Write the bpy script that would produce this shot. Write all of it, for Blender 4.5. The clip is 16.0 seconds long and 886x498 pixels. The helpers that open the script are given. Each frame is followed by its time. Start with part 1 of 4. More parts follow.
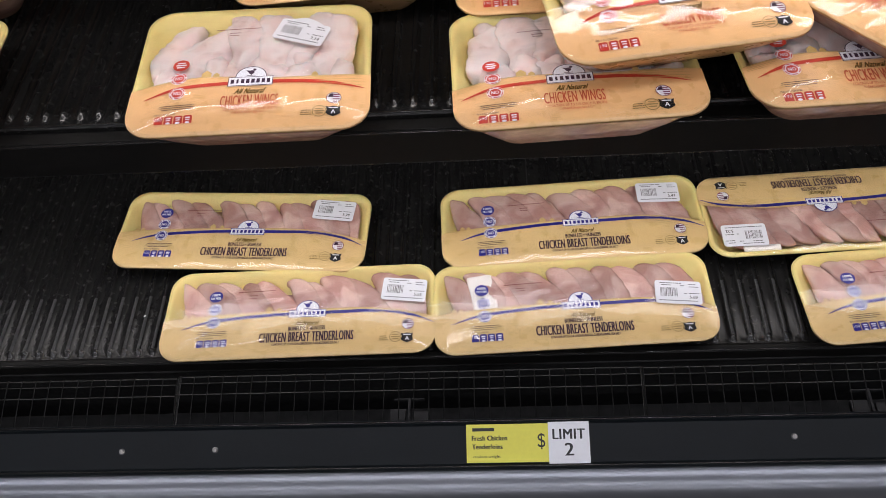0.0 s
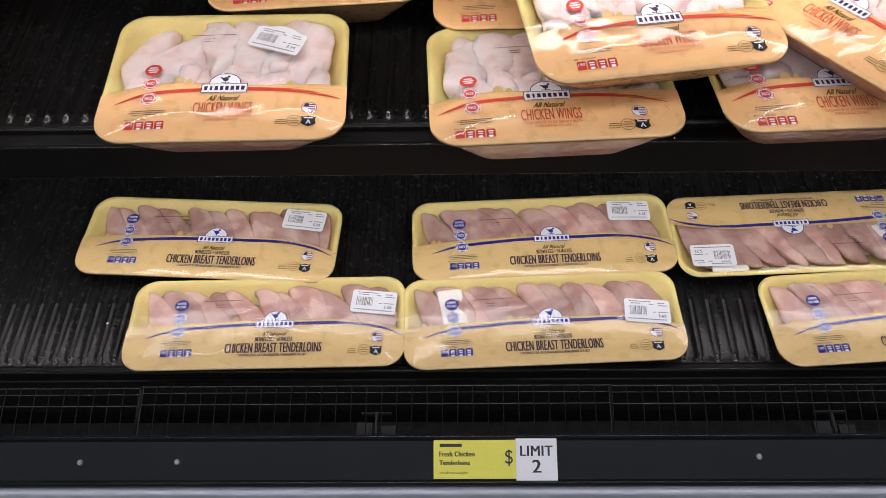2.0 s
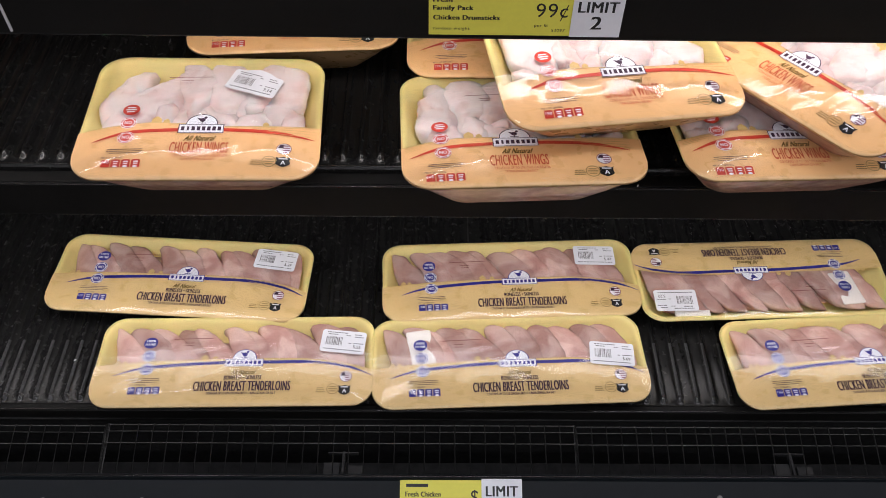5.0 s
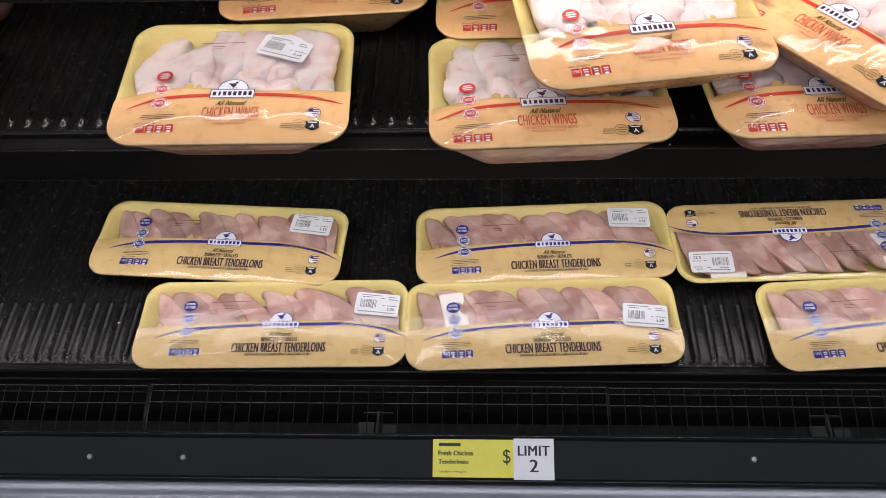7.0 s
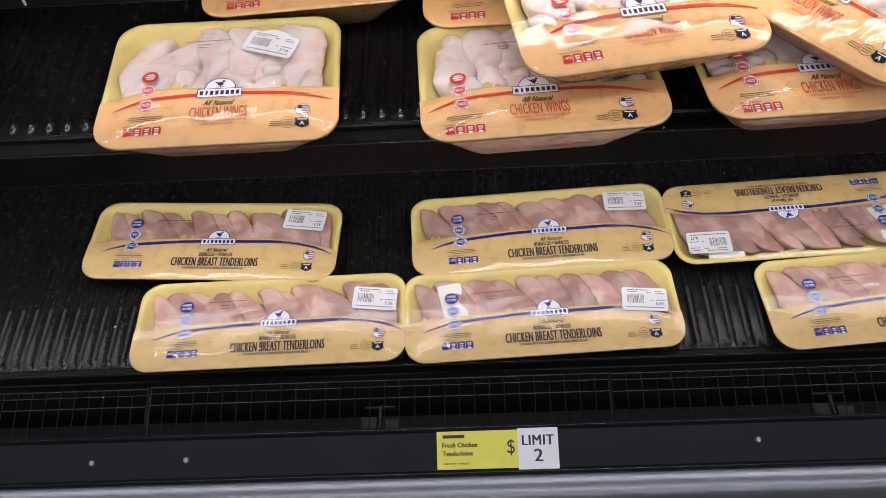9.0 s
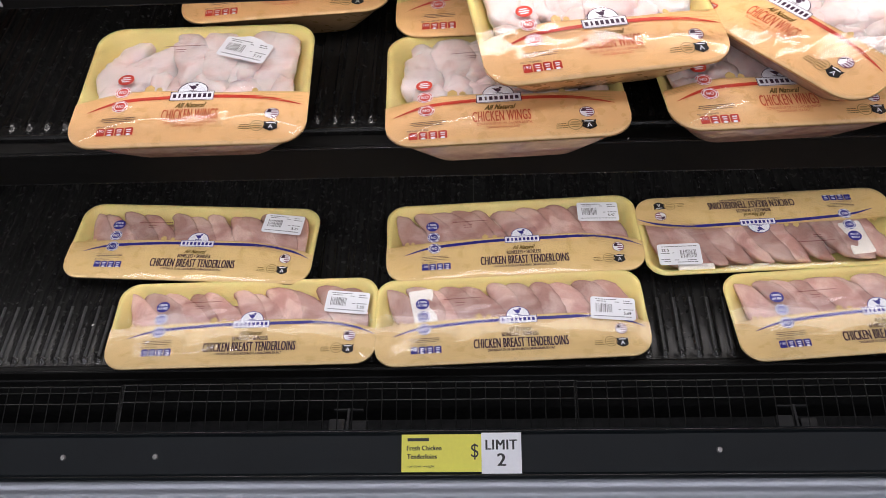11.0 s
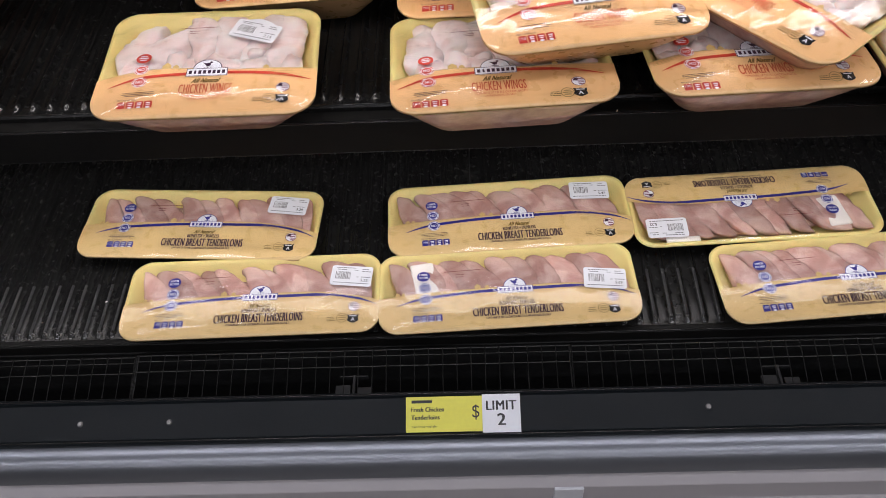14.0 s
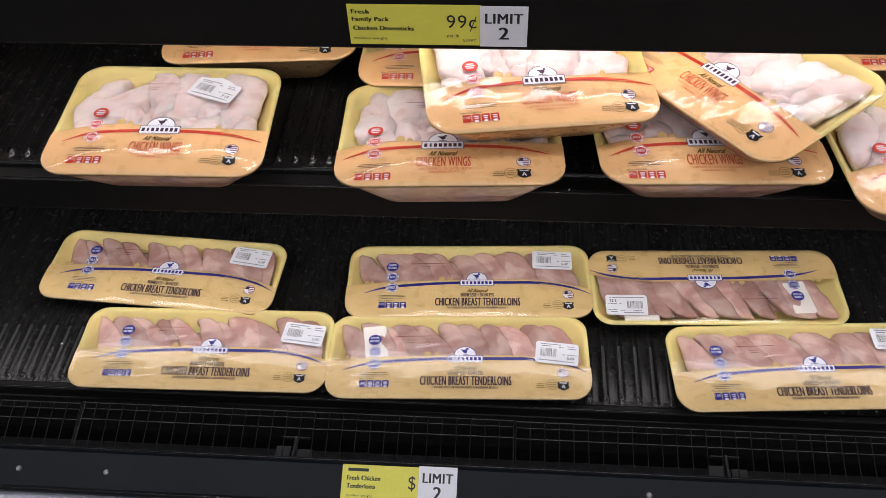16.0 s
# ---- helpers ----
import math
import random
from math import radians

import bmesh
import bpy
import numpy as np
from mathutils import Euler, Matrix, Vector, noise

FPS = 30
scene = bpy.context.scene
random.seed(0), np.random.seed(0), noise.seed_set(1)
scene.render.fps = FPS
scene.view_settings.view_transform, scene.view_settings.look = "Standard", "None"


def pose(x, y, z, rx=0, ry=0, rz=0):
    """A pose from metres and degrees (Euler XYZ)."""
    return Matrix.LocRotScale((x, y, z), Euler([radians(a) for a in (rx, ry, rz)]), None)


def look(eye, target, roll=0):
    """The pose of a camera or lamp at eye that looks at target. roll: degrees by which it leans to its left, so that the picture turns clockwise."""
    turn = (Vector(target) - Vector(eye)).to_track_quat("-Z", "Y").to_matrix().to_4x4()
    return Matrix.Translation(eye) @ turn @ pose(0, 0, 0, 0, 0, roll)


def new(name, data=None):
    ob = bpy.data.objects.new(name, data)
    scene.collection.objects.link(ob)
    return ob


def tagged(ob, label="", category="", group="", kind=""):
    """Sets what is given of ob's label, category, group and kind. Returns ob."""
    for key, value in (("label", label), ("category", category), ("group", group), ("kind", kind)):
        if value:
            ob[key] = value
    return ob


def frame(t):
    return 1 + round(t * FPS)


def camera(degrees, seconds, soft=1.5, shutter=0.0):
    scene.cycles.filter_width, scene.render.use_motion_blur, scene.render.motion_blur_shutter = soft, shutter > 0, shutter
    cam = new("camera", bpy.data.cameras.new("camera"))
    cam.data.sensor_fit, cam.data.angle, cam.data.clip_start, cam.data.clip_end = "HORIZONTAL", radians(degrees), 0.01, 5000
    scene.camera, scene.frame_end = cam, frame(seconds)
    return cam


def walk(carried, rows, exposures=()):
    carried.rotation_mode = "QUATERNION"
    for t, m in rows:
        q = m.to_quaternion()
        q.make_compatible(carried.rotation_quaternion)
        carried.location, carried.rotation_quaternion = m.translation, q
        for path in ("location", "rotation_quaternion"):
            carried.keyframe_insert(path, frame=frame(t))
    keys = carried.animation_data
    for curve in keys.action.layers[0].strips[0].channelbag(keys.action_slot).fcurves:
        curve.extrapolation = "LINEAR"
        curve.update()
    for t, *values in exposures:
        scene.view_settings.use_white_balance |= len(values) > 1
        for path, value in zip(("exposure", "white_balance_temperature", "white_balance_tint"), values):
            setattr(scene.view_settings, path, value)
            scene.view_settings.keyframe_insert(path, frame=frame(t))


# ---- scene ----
cam = camera(54.6, 16.0, soft=0.55)
PATH = [
    (0, (0.048, -0.484, 1.418), (-0.077, 0.693, -0.194), -6.7),
    (0.5, (0.044, -0.484, 1.416), (-0.043, 0.62, -0.249), -5.1),
    (1, (0.034, -0.475, 1.413), (-0.025, 0.671, -0.225), -3.0),
    (1.5, (0.037, -0.471, 1.416), (-0.006, 0.698, -0.206), -2.0),
    (2, (0.037, -0.475, 1.417), (-0.003, 0.719, -0.186), -2.0),
    (2.5, (0.032, -0.479, 1.418), (-0.008, 0.743, -0.164), -2.1),
    (3, (0.028, -0.487, 1.417), (-0.012, 0.743, -0.159), -3.0),
    (3.5, (0.017, -0.491, 1.434), (-0.025, 0.784, -0.106), -2.5),
    (4, (0.018, -0.487, 1.431), (0.068, 0.793, -0.104), 2.1),
    (6.5, (0.069, -0.506, 1.431), (0.02, 0.745, -0.129), -1.9),
    (7, (0.06, -0.505, 1.429), (-0.021, 0.718, -0.152), -3.0),
    (7.5, (0.058, -0.505, 1.433), (-0.032, 0.699, -0.162), -4.0),
    (8, (0.064, -0.497, 1.432), (-0.024, 0.696, -0.17), -5.4),
    (8.5, (0.061, -0.493, 1.43), (-0.02, 0.697, -0.174), -5.4),
    (9, (0.057, -0.489, 1.429), (-0.011, 0.701, -0.177), -4.8),
    (11.5, (0.124, -0.516, 1.436), (0.017, 0.716, -0.136), -4.9),
    (12, (0.125, -0.517, 1.442), (0.004, 0.728, -0.119), -6.4),
    (12.5, (0.13, -0.516, 1.442), (0.011, 0.74, -0.11), -7.0),
    (13, (0.14, -0.527, 1.438), (0.033, 0.733, -0.112), -6.1),
    (13.5, (0.131, -0.552, 1.439), (0.037, 0.712, -0.108), -5.4),
    (14, (0.099, -0.611, 1.434), (0.033, 0.656, -0.112), -4.0),
    (14.5, (0.115, -0.661, 1.432), (0.151, 0.59, -0.127), -1.7),
    (15, (0.191, -0.625, 1.451), (0.208, 0.673, -0.07), -0.2),
    (15.5, (0.232, -0.586, 1.463), (0.145, 0.73, -0.041), -2.0),
    (16, (0.212, -0.557, 1.461), (0.077, 0.756, -0.042), -2.7),
]
# the camera brightens its picture a little as it backs away near the end
EXPOSURES = ((0, 0.0), (13.5, 0.0), (14.5, 0.12), (15, 0.19), (15.5, 0.12), (16, 0.0))
walk(cam, [(t, look(eye, target, roll)) for t, eye, target, roll in PATH], EXPOSURES)

# ---- light ----
world = bpy.data.worlds.new("store")
scene.world = world
world.use_nodes = True
world.node_tree.nodes["Background"].inputs[0].default_value = (0.9, 0.95, 1.0, 1)
world.node_tree.nodes["Background"].inputs[1].default_value = 0.035


def lamp(name, at, size_x, size_y, watts, colour=(1, 1, 1), turn=(0, 0, 0)):
    data = bpy.data.lights.new(name, "AREA")
    data.shape, data.size, data.size_y, data.energy, data.color = "RECTANGLE", size_x, size_y, watts, colour
    ob = new(name, data)
    ob.matrix_world = pose(*at, *turn)
    return ob


CEILING = 3.6
# the store's rows of ceiling tubes, and the light strips under the shelves of the case
for y in (-0.32, -2.4, -4.4):
    lamp("ceiling_tube_light", (0.1, y, CEILING - 0.09), 7.0, 0.16, 43.0, (0.985, 0.970, 1.085))
for x, length, watts in ((-0.69, 1.50, 0.66), (0.81, 1.46, 1.00)):
    lamp("shelf_strip_light", (x, 0.350, 0.901), length, 0.020, watts, (1.0, 0.90, 0.93))
lamp("shelf_strip_light", (0.15, 0.285, 0.582), 3.2, 0.018, 1.18, (1.0, 0.94, 1.0))


# ---- materials ----
def material(name, colour, rough=0.5, metal=0.0, vary=0.12, scale=30.0, bump=0.0, bump_scale=200.0, spec=0.5, sss=0.0, second=None, second_scale=25.0, per_piece=0.0, rough_vary=0.2):
    m = bpy.data.materials.new(name)
    m.use_nodes = True
    nt = m.node_tree
    b = nt.nodes["Principled BSDF"]
    link = nt.links.new
    coord = nt.nodes.new("ShaderNodeTexCoord")
    n1, n2 = nt.nodes.new("ShaderNodeTexNoise"), nt.nodes.new("ShaderNodeTexNoise")
    n1.inputs["Scale"].default_value, n2.inputs["Scale"].default_value = scale, scale * 7.3
    n1.inputs["Detail"].default_value = n2.inputs["Detail"].default_value = 3
    link(coord.outputs["Object"], n1.inputs["Vector"])
    link(coord.outputs["Object"], n2.inputs["Vector"])
    add = nt.nodes.new("ShaderNodeMath")
    add.operation = "ADD"
    link(n1.outputs["Fac"], add.inputs[0])
    link(n2.outputs["Fac"], add.inputs[1])
    ramp = nt.nodes.new("ShaderNodeMapRange")
    ramp.inputs["From Min"].default_value, ramp.inputs["From Max"].default_value = 0.6, 1.4
    ramp.inputs["To Min"].default_value, ramp.inputs["To Max"].default_value = 1 - vary, 1 + vary
    link(add.outputs[0], ramp.inputs["Value"])
    value = ramp.outputs["Result"]
    if per_piece:
        info = nt.nodes.new("ShaderNodeObjectInfo")
        span = nt.nodes.new("ShaderNodeMapRange")
        span.inputs["To Min"].default_value, span.inputs["To Max"].default_value = 1 - per_piece, 1 + per_piece
        link(info.outputs["Random"], span.inputs["Value"])
        times = nt.nodes.new("ShaderNodeMath")
        times.operation = "MULTIPLY"
        link(value, times.inputs[0])
        link(span.outputs["Result"], times.inputs[1])
        value = times.outputs[0]
    mul = nt.nodes.new("ShaderNodeVectorMath")
    mul.operation = "SCALE"
    mul.inputs[0].default_value = colour
    link(value, mul.inputs["Scale"])
    if second:
        n4, mr, mixc = nt.nodes.new("ShaderNodeTexNoise"), nt.nodes.new("ShaderNodeMapRange"), nt.nodes.new("ShaderNodeMix")
        n4.inputs["Scale"].default_value, n4.inputs["Detail"].default_value, n4.inputs["Distortion"].default_value = second_scale, 4, 0.8
        mr.inputs["From Min"].default_value, mr.inputs["From Max"].default_value = 0.42, 0.68
        link(coord.outputs["Object"], n4.inputs["Vector"])
        link(n4.outputs["Fac"], mr.inputs["Value"])
        mixc.data_type = "RGBA"
        mixc.inputs[6].default_value, mixc.inputs[7].default_value = (*colour, 1), (*second, 1)
        link(mr.outputs["Result"], mixc.inputs[0])
        link(mixc.outputs[2], mul.inputs[0])
    link(mul.outputs[0], b.inputs["Base Color"])
    rr = nt.nodes.new("ShaderNodeMapRange")
    rr.inputs["From Min"].default_value, rr.inputs["From Max"].default_value = 0.3, 0.7
    rr.inputs["To Min"].default_value, rr.inputs["To Max"].default_value = rough * (1 - rough_vary), min(1, rough * (1 + rough_vary))
    link(n2.outputs["Fac"], rr.inputs["Value"])
    link(rr.outputs["Result"], b.inputs["Roughness"])
    b.inputs["Metallic"].default_value = metal
    b.inputs["Specular IOR Level"].default_value = spec
    if sss:
        b.inputs["Subsurface Weight"].default_value = sss
        b.inputs["Subsurface Radius"].default_value = (0.012, 0.005, 0.004)
        b.inputs["Subsurface Scale"].default_value = 0.6
    if bump:
        n3 = nt.nodes.new("ShaderNodeTexNoise")
        n3.inputs["Scale"].default_value = bump_scale
        n3.inputs["Detail"].default_value = 4
        link(coord.outputs["Object"], n3.inputs["Vector"])
        bp = nt.nodes.new("ShaderNodeBump")
        bp.inputs["Strength"].default_value, bp.inputs["Distance"].default_value = bump, 0.002
        link(n3.outputs["Fac"], bp.inputs["Height"])
        link(bp.outputs["Normal"], b.inputs["Normal"])
    return m


def film_material(name, bump, scale, stretch, deep, fine=0.6):
    """Thin clear stretch film: clear, with gloss by Fresnel, and a rippled face."""
    m = bpy.data.materials.new(name)
    m.use_nodes = True
    nt = m.node_tree
    nt.nodes.remove(nt.nodes["Principled BSDF"])
    out = nt.nodes["Material Output"]
    link = nt.links.new
    clear, gloss, mix, fres = (nt.nodes.new("ShaderNode" + k) for k in ("BsdfTransparent", "BsdfGlossy", "MixShader", "Fresnel"))
    clear.inputs["Color"].default_value = (0.97, 0.97, 0.97, 1)
    gloss.inputs["Roughness"].default_value = 0.09
    fres.inputs["IOR"].default_value = 1.5
    coord, mapping, n, bp = (nt.nodes.new("ShaderNode" + k) for k in ("TexCoord", "Mapping", "TexNoise", "Bump"))
    mapping.inputs["Scale"].default_value = stretch
    n.inputs["Scale"].default_value, n.inputs["Detail"].default_value = scale, fine
    n.inputs["Distortion"].default_value = 0.4
    bp.inputs["Strength"].default_value, bp.inputs["Distance"].default_value = bump, deep
    link(coord.outputs["Object"], mapping.inputs["Vector"])
    link(mapping.outputs["Vector"], n.inputs["Vector"])
    link(n.outputs["Fac"], bp.inputs["Height"])
    link(bp.outputs["Normal"], gloss.inputs["Normal"])
    link(bp.outputs["Normal"], fres.inputs["Normal"])
    link(fres.outputs["Fac"], mix.inputs["Fac"])
    link(clear.outputs[0], mix.inputs[1])
    link(gloss.outputs[0], mix.inputs[2])
    link(mix.outputs[0], out.inputs["Surface"])
    return m


def glowing(name, colour, strength):
    m = bpy.data.materials.new(name)
    m.use_nodes = True
    b = m.node_tree.nodes["Principled BSDF"]
    b.inputs["Base Color"].default_value = (*colour, 1)
    b.inputs["Emission Color"].default_value = (*colour, 1)
    b.inputs["Emission Strength"].default_value = strength
    return m


BLACK = material("black_ribbed_plastic", (0.0105, 0.0104, 0.0102), 0.24, 0, 0.35, 14, 0.07, 300, spec=0.28)
# scuffed rib tops, with a paler speckle painted in for their glints
WORN_GLINT = material("scuffed_glint_plastic", (0.010, 0.010, 0.0105), 0.42, 0, 0.3, 30, 0.5, 500, second=(0.038, 0.038, 0.039), second_scale=300)
BLACK_PAINT = material("black_painted_steel", (0.0078, 0.0075, 0.0070), 0.5, 0, 0.3, 9, 0.08, 300, spec=0.14)
RAIL = material("dark_slate_plastic_rail", (0.0040, 0.0062, 0.0080), 0.42, 0, 0.25, 6, 0.05, 260, spec=0.18)
GRILLE_BAR = material("dull_black_wire", (0.0062, 0.0062, 0.006), 0.5, 0, 0.5, 40, spec=0.2)
EDGE = material("polished_black_edge", (0.015, 0.015, 0.015), 0.20, 0, 0.4, 25, 0.2, 120, spec=0.6)
PAD_PLASTIC = material("dusty_black_plastic", (0.015, 0.015, 0.0155), 0.7, 0, 0.3, 60)
WIRE = material("dusty_coated_wire", (0.014, 0.014, 0.013), 0.35, 0, 0.7, 60)
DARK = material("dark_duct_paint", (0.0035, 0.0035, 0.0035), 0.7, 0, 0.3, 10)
STEEL = material("brushed_grey_bumper", (0.20, 0.21, 0.235), 0.30, 0.85, 0.02, 2, 0.0, 500, rough_vary=0.03)
PANEL = material("grey_painted_panel", (0.40, 0.38, 0.39), 0.45, 0, 0.03, 5, 0.0, 400, rough_vary=0.05)
CLIP = material("pale_grey_plastic", (0.60, 0.61, 0.64), 0.4, 0, 0.06, 20)
SCREW = material("screw_steel", (0.30, 0.29, 0.28), 0.45, 0.6, 0.2, 300)
FLOOR = material("polished_floor_tile", (0.30, 0.28, 0.26), 0.25, 0, 0.12, 3, 0.03, 60)
WALL = material("painted_wall", (0.34, 0.33, 0.32), 0.7, 0, 0.06, 2, 0.1, 90)
CEIL = material("ceiling_board", (0.36, 0.36, 0.36), 0.9, 0, 0.08, 4, 0.2, 150)
TUBE = glowing("lit_tube", (1.0, 0.97, 0.93), 9.0)
STRIP = glowing("lit_strip", (1.0, 0.94, 0.88), 6.0)
TRAY = material("yellow_foam_tray", (0.79, 0.665, 0.272), 0.45, 0, 0.05, 18, 0.10, 900, sss=0.15)
GOLD_T = material("gold_printed_film", (0.705, 0.525, 0.252), 0.30, 0, 0.05, 9, 0.10, 45)
GOLD_W = material("amber_printed_film", (0.84, 0.540, 0.258), 0.30, 0, 0.05, 9, 0.10, 45)
TAN = material("tan_ink", (0.60, 0.43, 0.17), 0.4, 0, 0.1, 40)
BRONZE = material("bronze_ink", (0.38, 0.26, 0.09), 0.4, 0, 0.1, 40)
MAROON = material("maroon_ink", (0.17, 0.03, 0.03), 0.4, 0, 0.1, 60)
GREY_INK = material("grey_thermal_ink", (0.16, 0.16, 0.17), 0.5, 0, 0.1, 60)
NAVY = material("navy_ink", (0.026, 0.024, 0.25), 0.35, 0, 0.1, 60)
INK = material("dark_plum_ink", (0.045, 0.015, 0.045), 0.4, 0, 0.1, 60)
PURPLE = material("purple_red_ink", (0.20, 0.035, 0.09), 0.4, 0, 0.1, 60)
RED = material("red_ink", (0.60, 0.055, 0.03), 0.35, 0, 0.1, 60)
# red ink with the film's sheen over the lettering put into its colour
SHEEN_RED = material("sheen_red_ink", (0.60, 0.12, 0.055), 0.35, 0, 0.1, 60)
OLIVE = material("olive_ink", (0.16, 0.10, 0.015), 0.4, 0, 0.1, 60)
BLACK_INK = material("black_ink", (0.012, 0.012, 0.013), 0.4, 0, 0.1, 60)
PAPER = material("white_label_paper", (0.83, 0.84, 0.88), 0.45, 0, 0.03, 30)
YELLOW = material("yellow_tag_card", (0.80, 0.75, 0.10), 0.45, 0, 0.04, 25)
TENDER_MEAT = material("raw_pink_chicken", (0.475, 0.285, 0.250), 0.22, 0, 0.10, 14, 0.14, 90, sss=0.22, second=(0.65, 0.475, 0.43), second_scale=26, per_piece=0.20)
WING_SKIN = material("pale_chicken_skin", (0.79, 0.70, 0.685), 0.32, 0, 0.07, 16, 0.7, 130, sss=0.3, second=(0.70, 0.53, 0.50), second_scale=30, per_piece=0.06)
UNDER = material("pink_beige_wrapped_foam", (0.66, 0.42, 0.31), 0.20, 0, 0.12, 12, 0.8, 24, sss=0.1, second=(0.50, 0.27, 0.22), second_scale=16)
# plain white for fat patches, crumbs and the painted glare on a film fold
MATT_WHITE = material("matt_white", (0.85, 0.82, 0.78), 0.7, 0, 0.05, 40, 0.2, 300)
FILM_T = film_material("clear_film_tight", 0.7, 14, (1, 1.5, 1), 0.006)
FILM_W = film_material("clear_film_rippled", 0.9, 15, (1, 1.3, 1), 0.011, 1.3)
FILM_LOOSE = film_material("clear_film_wrinkled", 0.7, 22, (1.6, 0.7, 1), 0.005, 2.0)


# ---- mesh helpers ----
def part(name, bm, mat, parent=None, label="", smooth=False):
    me = bpy.data.meshes.new(name)
    bm.to_mesh(me)
    bm.free()
    return part_of(name, me, mat, parent, label, smooth)


def part_of(name, me, mat, parent=None, label="", smooth=False):
    if smooth:
        me.polygons.foreach_set("use_smooth", [True] * len(me.polygons))
    if mat is not None and not me.materials:
        me.materials.append(mat)
    ob = new(name, me)
    if parent:
        ob.parent = parent
    if label:
        tagged(ob, label)
    return ob


def box(bm, x0, x1, y0, y1, z0, z1, bevel=0.0):
    g = bmesh.ops.create_cube(bm, size=1.0, matrix=Matrix.LocRotScale(((x0 + x1) / 2, (y0 + y1) / 2, (z0 + z1) / 2), None, (x1 - x0, y1 - y0, z1 - z0)))
    if bevel:
        edges = list({e for v in g["verts"] for e in v.link_edges})
        bmesh.ops.bevel(bm, geom=edges, offset=bevel, segments=2, affect="EDGES", profile=0.5)
    return bm


def boxes(*rows, bevel=0.0):
    bm = bmesh.new()
    for r in rows:
        box(bm, *r, bevel=bevel)
    return bm


def extruded(profile, x0, x1):
    """A closed profile of (y, z), run along x."""
    bm = bmesh.new()
    a = [bm.verts.new((x0, y, z)) for y, z in profile]
    b = [bm.verts.new((x1, y, z)) for y, z in profile]
    n = len(profile)
    for i in range(n):
        bm.faces.new((a[i], a[(i + 1) % n], b[(i + 1) % n], b[i]))
    bm.faces.new(a[::-1])
    bm.faces.new(b)
    bmesh.ops.recalc_face_normals(bm, faces=bm.faces)
    return bm


def rod(bm, p, q, r, sides=6):
    p, q = Vector(p), Vector(q)
    d = q - p
    m = Matrix.Translation((p + q) / 2) @ d.to_track_quat("Z", "Y").to_matrix().to_4x4()
    bmesh.ops.create_cone(bm, cap_ends=True, segments=sides, radius1=r, radius2=r, depth=d.length, matrix=m)
    return bm


def ring(w, d, r, z, steps=7):
    """A rounded rectangle of half sizes w and d, as points."""
    pts = []
    for cx, cy, a0 in ((w - r, d - r, 0), (r - w, d - r, 90), (r - w, r - d, 180), (w - r, r - d, 270)):
        for k in range(steps):
            a = radians(a0 + 90 * k / (steps - 1))
            pts.append((cx + r * math.cos(a), cy + r * math.sin(a), z))
    return pts


def loft(rings, cap_first=True, cap_last=True):
    bm = bmesh.new()
    rows = [[bm.verts.new(p) for p in r] for r in rings]
    n = len(rows[0])
    for a, b in zip(rows, rows[1:]):
        for i in range(n):
            bm.faces.new((a[i], a[(i + 1) % n], b[(i + 1) % n], b[i]))
    if cap_first:
        bm.faces.new(rows[0][::-1])
    if cap_last:
        bm.faces.new(rows[-1])
    return bm


# ---- lettering ----
letter_cache = {}


def letters(text):
    """The flat outline mesh of a text in the built-in font: points scaled to a unit box, faces, and its width over its height."""
    if text not in letter_cache:
        data = bpy.data.curves.new("letters", "FONT")
        data.body = text
        data.resolution_u = 3
        data.space_character = 1.09
        ob = new("letters", data)
        dg = bpy.context.evaluated_depsgraph_get()
        me = bpy.data.meshes.new_from_object(ob.evaluated_get(dg))
        pts = np.array([v.co[:2] for v in me.vertices])
        lo, hi = pts.min(0), pts.max(0)
        faces = [tuple(p.vertices) for p in me.polygons]
        bpy.data.objects.remove(ob)
        bpy.data.meshes.remove(me)
        bpy.data.curves.remove(data)
        letter_cache[text] = ((pts - lo) / (hi - lo) - 0.5, faces)
    return letter_cache[text]


